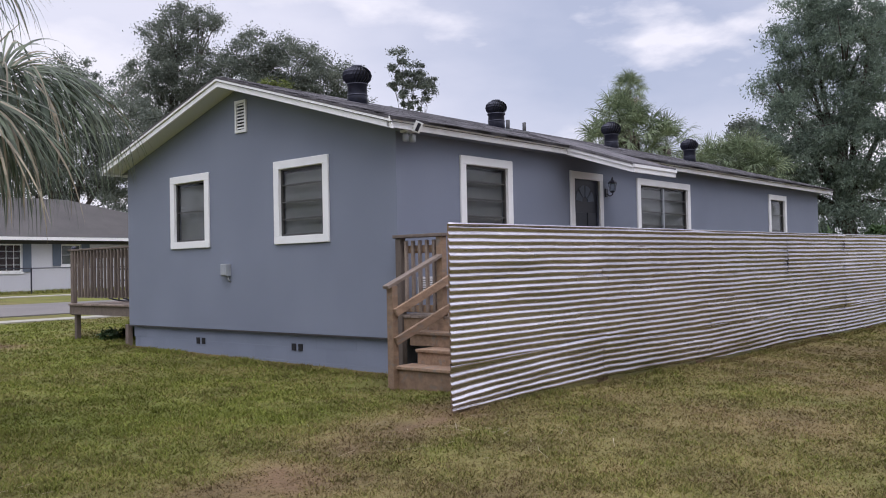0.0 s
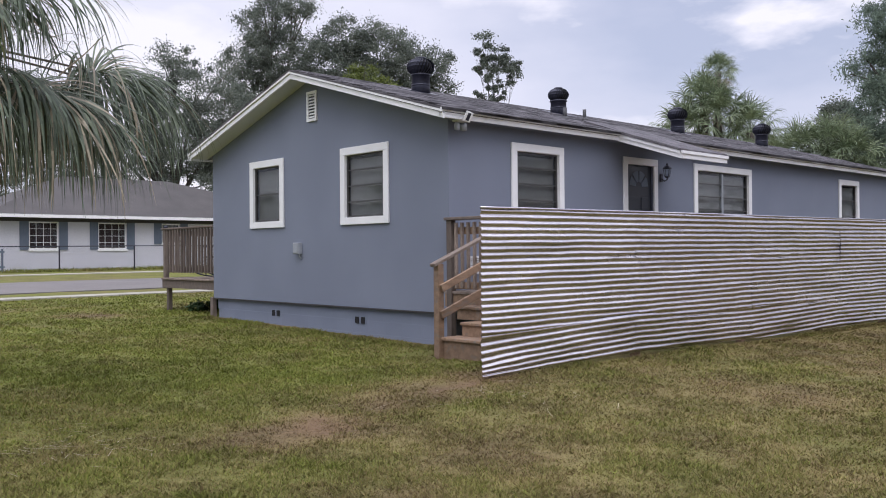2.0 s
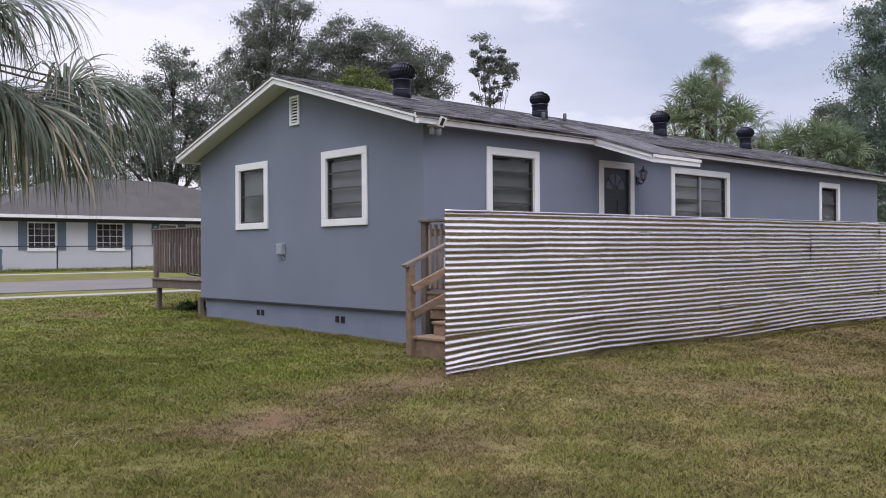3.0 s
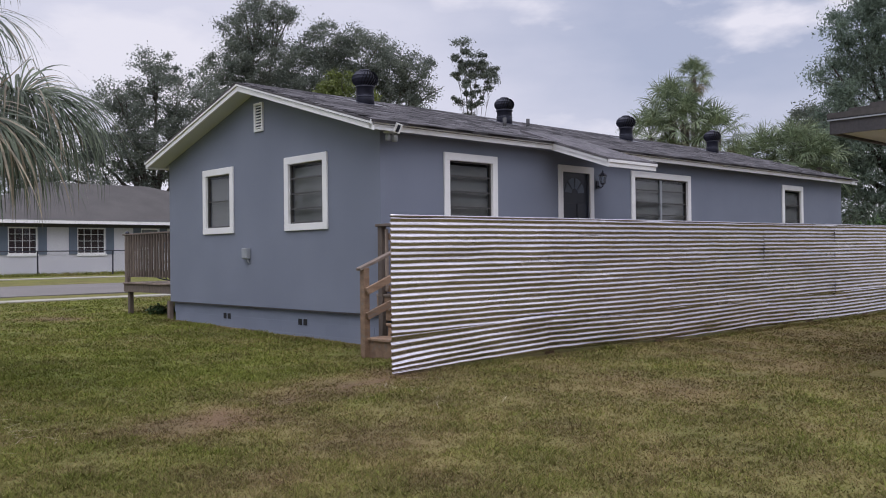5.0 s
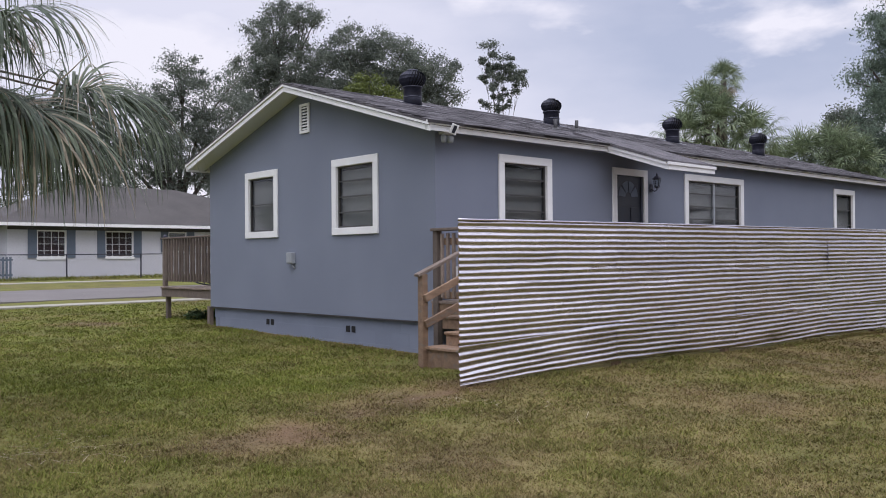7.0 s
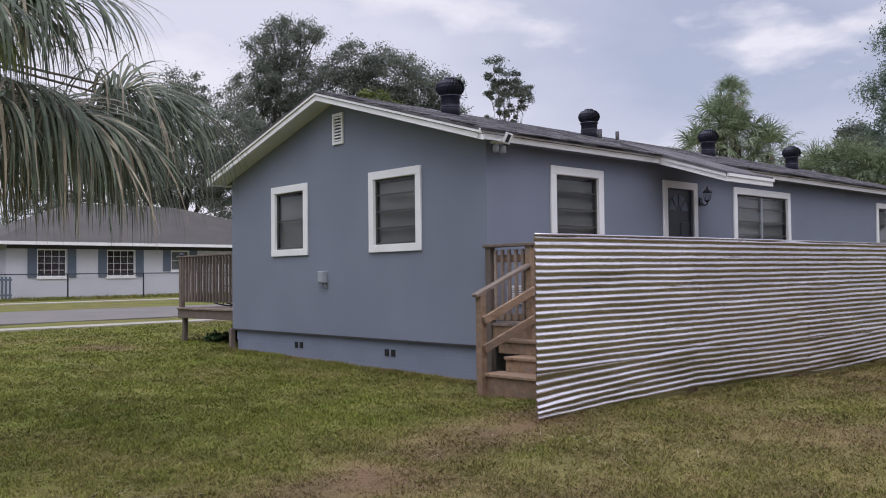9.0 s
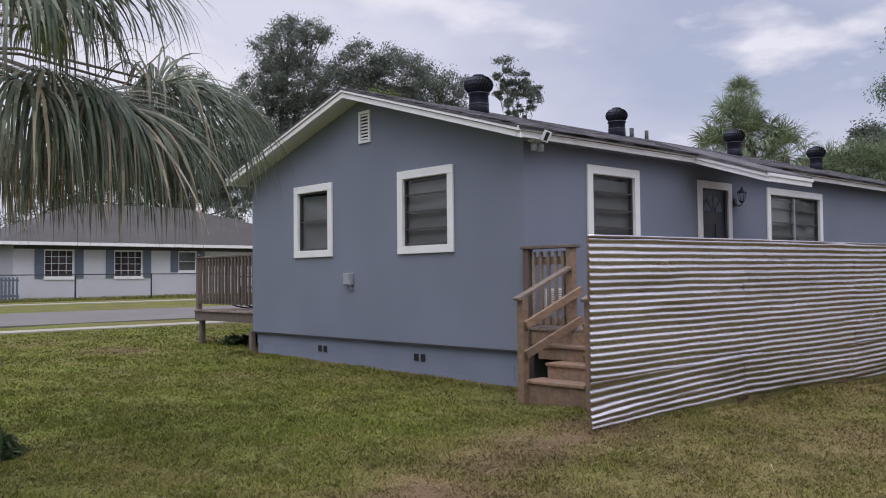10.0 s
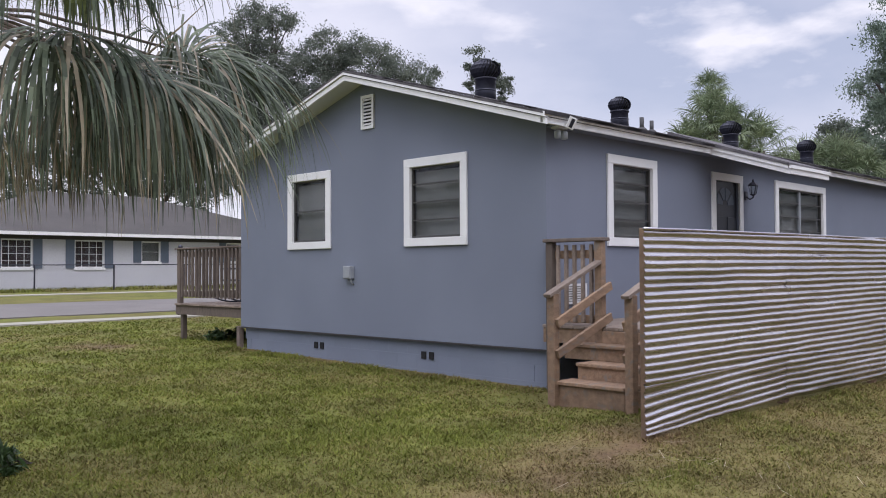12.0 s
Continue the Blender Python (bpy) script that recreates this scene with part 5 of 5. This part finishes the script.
for hub, ln, dr, dry, roll, seg in FRONDS:
    hub = Vector(hub)
    fwd, side = frond_axes(hub, PT + Vector((0, 0, 0.1)), roll)
    bow = Vector((fwd.x, fwd.y, fwd.z + 0.05)).normalized()
    mid = (PT + hub) / 2 + Vector((0, 0, 0.10))
    green = YELLOWLEAF if dry < 0 else NEARPALM
    fr = part("frond", tube([PT, mid, hub, hub + bow * 0.28 * ln + Vector((0, 0, -0.02))], [0.018, 0.011, 0.009, 0.004], 6), OLDWOOD, palm, "arching fan leaf with hanging blades")
    g, b, whole = [], [], []
    fan(whole, rng, hub, bow, side, seg, ln, 0.0125, dr, 10, 2.05, 0.30)
    per = 10 * 4
    for k in range(0, len(whole), per):
        (b if rng.uniform() < dry * 0.6 + 0.10 else g).extend(whole[k:k + per])
    for nm, pts, m in (("foliage", g, green), ("dry_foliage", b, DRYPALM)):
        if pts:
            ob = new(nm, quads_mesh(nm, np.array(pts) - np.array(ORIGIN[palm.name]), m))
            ob.parent = fr
            tagged(ob, kind="stuff")
# an old flower stalk with fine bare twigs
stalk = bmesh.new()
tip = Vector((-5.30, -0.70, 3.28))
tube([PT, (PT + tip) / 2 + Vector((0, 0, 0.22)), tip], [0.016, 0.012, 0.004], 5, stalk)
for k in range(110):
    f = rng.uniform(0.3, 1.0)
    p = PT.lerp(tip, f) + Vector((0, 0, 0.22 * 4 * f * (1 - f)))
    q = p + Vector(rng.normal(size=3)) * 0.15 + Vector((0.08, -0.02, 0.0))
    tube([p, (p + q) / 2 + Vector((0, 0, 0.03)), q], [0.004, 0.003, 0.0015], 3, stalk, False)
    for _ in range(4):
        e = q.lerp(p, rng.uniform(0, 0.6))
        tube([e, e + Vector(rng.normal(size=3)) * 0.07 + Vector((0, 0, -0.03))], [0.002, 0.001], 3, stalk, False)
tube([(-5.30, -0.82, 2.92), (-5.12, -0.96, 3.12), (-4.98, -1.06, 3.30)], [0.008, 0.006, 0.002], 5, stalk)
part("flower_stalk", stalk, DRYPALM, palm, "old straw-coloured flower stalk with bare twigs")

# ---------- small things on the house ----------
box_t = thing("meter_box", (-0.02, 3.54, 1.35), "small grey electrical box on the gable wall", "electrical box")
part("body", box(-0.085, -0.002, 3.46, 3.62, 1.40, 1.585, bevel=0.008), GREY, box_t)
part("cover", box(-0.095, -0.083, 3.475, 3.605, 1.415, 1.575, bevel=0.004), GREY, box_t, "hinged grey cover")
part("conduit", tube([(-0.04, 3.49, 1.42), (-0.04, 3.49, 1.36), (-0.025, 3.485, 1.335), (0.0, 3.48, 1.325)], 0.012, 8), GREY, box_t, "bent grey conduit", True)

grille = thing("wall_vent", (0.54, -0.01, 1.11), "pale louvred vent low on the wall by the landing", "vent")
for q in ((0.34, 0.74, 1.11, 1.14), (0.34, 0.74, 1.32, 1.35), (0.34, 0.37, 1.14, 1.32), (0.71, 0.74, 1.14, 1.32)):
    part("frame", box(q[0], q[1], -0.03, -0.002, q[2], q[3]), SOFFIT, grille)
part("backing", box(0.37, 0.71, -0.010, -0.003, 1.14, 1.32), BRONZE, grille)
for k in range(6):
    part("slat", box(0.37, 0.71, -0.026, -0.012, 1.148 + k * 0.029, 1.166 + k * 0.029), SOFFIT, grille)

lantern = thing("wall_lantern", (5.08, -0.02, 2.62), "black coach lantern on the wall beside the door", "wall lamp")
LX, LZ = 5.08, 2.62
part("back_plate", box(LX - 0.05, LX + 0.05, -0.025, -0.002, LZ, LZ + 0.16, bevel=0.008), BLACK, lantern)
part("arm", tube([(LX, -0.02, LZ + 0.06), (LX, -0.09, LZ + 0.01), (LX, -0.15, LZ + 0.04), (LX, -0.15, LZ + 0.09)], 0.012, 8), BLACK, lantern, "", True)
lgt = part("body", lathe([(0.02, 0.07), (0.05, 0.09), (0.055, 0.10), (0.05, 0.105)], (LX, -0.15, LZ), 6), BLACK, lantern)
for k in range(6):
    a = math.pi / 3 * k
    part("strut", tube([(LX + 0.05 * math.cos(a), -0.15 + 0.05 * math.sin(a), LZ + 0.10), (LX + 0.078 * math.cos(a), -0.15 + 0.078 * math.sin(a), LZ + 0.25)], 0.005, 4), BLACK, lantern)
pn = part("glass", lathe([(0.046, 0.10), (0.073, 0.25)], (LX, -0.15, LZ), 6), GLASS, lantern)
pn.visible_shadow = False
part("roof", lathe([(0.085, 0.25), (0.09, 0.26), (0.05, 0.305), (0.02, 0.32), (0.018, 0.345), (0.008, 0.37)], (LX, -0.15, LZ + 0.0), 6), BLACK, lantern)

lantern.location, lantern.scale = (4.99, -0.02, 2.58), (0.86, 0.86, 0.86)

flood = thing("solar_light", (0.06, -0.28, 3.2), "white solar security light on the fascia", "security light")
part("bracket", box(0.045, 0.075, -0.30, -0.232, 3.15, 3.18), WHITE, flood)
panel_turn = Matrix.Translation((0.06, -0.318, 3.175)) @ Euler((0.35, 0.32, -0.35)).to_matrix().to_4x4()
for nm, hx, hz, y0, y1, m, lab in (("body", 0.05, 0.068, -0.012, 0.012, WHITE, ""), ("solar_panel", 0.022, 0.052, -0.017, -0.0125, BLACK, "black solar panel")):
    bm = box(-hx, hx, y0, y1, -hz, hz, bevel=0.003)
    bmesh.ops.transform(bm, matrix=panel_turn, verts=bm.verts)
    part(nm, bm, m, flood, lab)
twin = thing("flood_light", (-0.02, -0.13, 3.0), "pale twin flood light under the eave", "flood light")
part("base", box(0.0, 0.17, -0.19, -0.07, 3.13, 3.158, bevel=0.006), SOFFIT, twin)
for x0, w in ((-0.01, 0.075), (0.11, 0.095)):
    part("lamp_head", lathe([(0.3 * w, -0.10), (0.48 * w, -0.09), (0.5 * w, -0.02), (0.3 * w, 0.0)], (x0 + 0.03, -0.15, 3.115), 14), GREY, twin, "round pale lamp head", True)
    part("arm", tube([(x0 + 0.03, -0.15, 3.11), (0.06 + 0.3 * x0, -0.13, 3.14)], 0.012, 6), SOFFIT, twin)

# rocker runners and a chair stand on the front deck
chair = thing("metal_chair", (0.9, 7.9, FD), "dark metal rocking chair on the front deck", "chair")
for y in (7.62, 8.15):
    part("runner", tube([(0.55 + 0.1 * i, y, FD + 0.02 + 0.0045 * (i - 4) ** 2) for i in range(9)], 0.014, 6), BLACK, chair, "", True)
    for x in (0.75, 1.15):
        part("leg", tube([(x, y, FD + 0.03), (x, y, FD + 0.45)], 0.013, 6), BLACK, chair)
    part("armrest", box(0.7, 1.2, y - 0.03, y + 0.03, FD + 0.62, FD + 0.65, bevel=0.01), BLACK, chair)
part("seat", box(0.7, 1.2, 7.6, 8.17, FD + 0.40, FD + 0.44, bevel=0.015), BLACK, chair)
for k in range(6):
    y = 7.63 + k * 0.103
    part("back_slat", beam((1.16, y, FD + 0.44), (1.32, y, FD + 1.05), 0.05, 0.018), BLACK, chair)

wire = thing("overhead_wire", (10, 24, 7), "thin overhead service wire", "cable")
part("strand", tube([(-30 + 8 * i, 27 + 0.3 * i, 6.6 + 0.05 * (i - 6) ** 2) for i in range(8)], 0.012, 4), PIPE, wire)

# ---------- grass ----------
def grass(name, n, seed, near, far, hmin, hmax, label):
    rng = np.random.default_rng(seed)
    c = np.array((-7.0, -7.0))
    keep_x, keep_y = [], []
    total = 0
    while total < n:
        m = n * 2
        r = near * (far / near) ** rng.uniform(0, 1, m) ** 0.8
        a = rng.uniform(radians(-32), radians(100), m)
        x, y = c[0] + r * np.cos(a), c[1] + r * np.sin(a)
        ok = ((x < -0.0) | (y < -2.52) | (y > 6.6)) & ~((x > -1.8) & (y > -2.52) & (y < -0.0) & (x > -0.9)) & (y < 13.8) & ~((x > 2.2) & (y < -5.6))
        keep_x.append(x[ok])
        keep_y.append(y[ok])
        total += int(ok.sum())
    x, y = np.concatenate(keep_x)[:n], np.concatenate(keep_y)[:n]
    blades(name, x, y, rng, hmin, hmax, label, c)


def blades(name, x, y, rng, hmin, hmax, label, c):
    n = len(x)
    dry = dryness(x, y)
    lush = 1.1 * field(x, y, 1.7, 5) + 1.1 * field(x, y, 6.5, 6)
    z = lie(x, y) + ground_z(x, y) - 0.004
    thin = rng.uniform(0, 1, n) > np.clip((dry - 0.60) * 1.2, 0, 0.34) + np.clip(-lush * 0.6, 0, 0.4)
    x, y, z, dry, lush = x[thin], y[thin], z[thin], dry[thin], lush[thin]
    n = len(x)
    dist = np.hypot(x - c[0], y - c[1])
    h = rng.uniform(hmin, hmax, n) * (1 + 0.55 * np.clip(lush, -1, 1.2)) * (1.15 - 0.6 * dry)
    w = (0.0024 + 0.0008 * dist) * rng.uniform(0.7, 1.3, n)
    az, lean, la = rng.uniform(0, 6.283, n), np.abs(rng.normal(0, 1.25, n)) * h, rng.uniform(0, 6.283, n)
    px, py = np.cos(az) * w, np.sin(az) * w
    tx, ty = x + np.cos(la) * lean, y + np.sin(la) * lean
    tri = np.stack([np.stack([x - px, y - py, z], 1), np.stack([x + px, y + py, z], 1), np.stack([tx, ty, z + h], 1)], 1).reshape(-1, 3)
    tone = np.clip(dry - 0.13 * lush + rng.normal(0, 0.17, n), 0, 0.93)
    ob = new(name, quads_mesh(name, tri, BLADE, 3, np.repeat(tone, 3)))
    tagged(ob, label, "grass", kind="stuff")


grass("grass", 560000, 5, 2.2, 27.0, 0.013, 0.037, "short mown lawn grass, green with straw patches")
rng = np.random.default_rng(6)
ra, rr = rng.uniform(0, 6.283, 190000), 13.0 * np.sqrt(rng.uniform(0, 1, 190000))
gx, gy = -7.0 + rr * np.cos(ra), -7.0 + rr * np.sin(ra)
clear = ((gx < 0) | (gy < -2.52)) & ~((gx > 2.2) & (gy < -5.6))
blades("grass", gx[clear], gy[clear], rng, 0.013, 0.037, "short mown lawn grass across the yard", np.array((-7.0, -7.0)))
rng = np.random.default_rng(8)
fx = rng.uniform(-1.9, 14, 9000)
sx = rng.uniform(-0.35, -0.02, 5000)
blades("grass", np.concatenate([fx, sx]), np.concatenate([np.array([fence_y(v) for v in fx]) + rng.normal(-0.05, 0.04, 9000), rng.uniform(-0.1, 6.5, 5000)]), rng, 0.02, 0.06, "longer grass along the fence and wall", np.array((-7.0, -7.0)))

# taller weeds along the far fence and the white house's foot
rng = np.random.default_rng(9)
blades("weeds", rng.uniform(-8, 26, 9000), np.concatenate([rng.normal(32.5, 0.12, 4500), rng.uniform(34.3, 35.45, 4500)]), rng, 0.05, 0.15, "taller weeds at the foot of the far fence and wall", np.array((-7.0, 10.0)))

# pale palm litter lying on the turf
rng = np.random.default_rng(21)
straw = []
for k in range(110):
    x, y = rng.normal((-5.75, -2.3) if k < 60 else (-2.4, -2.9), 0.38 if k < 60 else 0.5)
    z, a, ln, w = float(ground_z(x, y)) + 0.03 + 0.015 * rng.uniform(), rng.uniform(0, 6.28), rng.uniform(0.05, 0.22), 0.003
    u, v = Vector((math.cos(a), math.sin(a), rng.normal() * 0.08)) * ln / 2, Vector((-math.sin(a), math.cos(a), 0)) * w
    p = Vector((x, y, z))
    straw.extend((p - u - v, p + u - v * 0.4, p + u + v * 0.4, p - u + v))
tagged(new("dry_litter", quads_mesh("dry_litter", np.array(straw), DRYPALM)), "pale dry leaf litter scattered on the grass", "litter", kind="stuff")
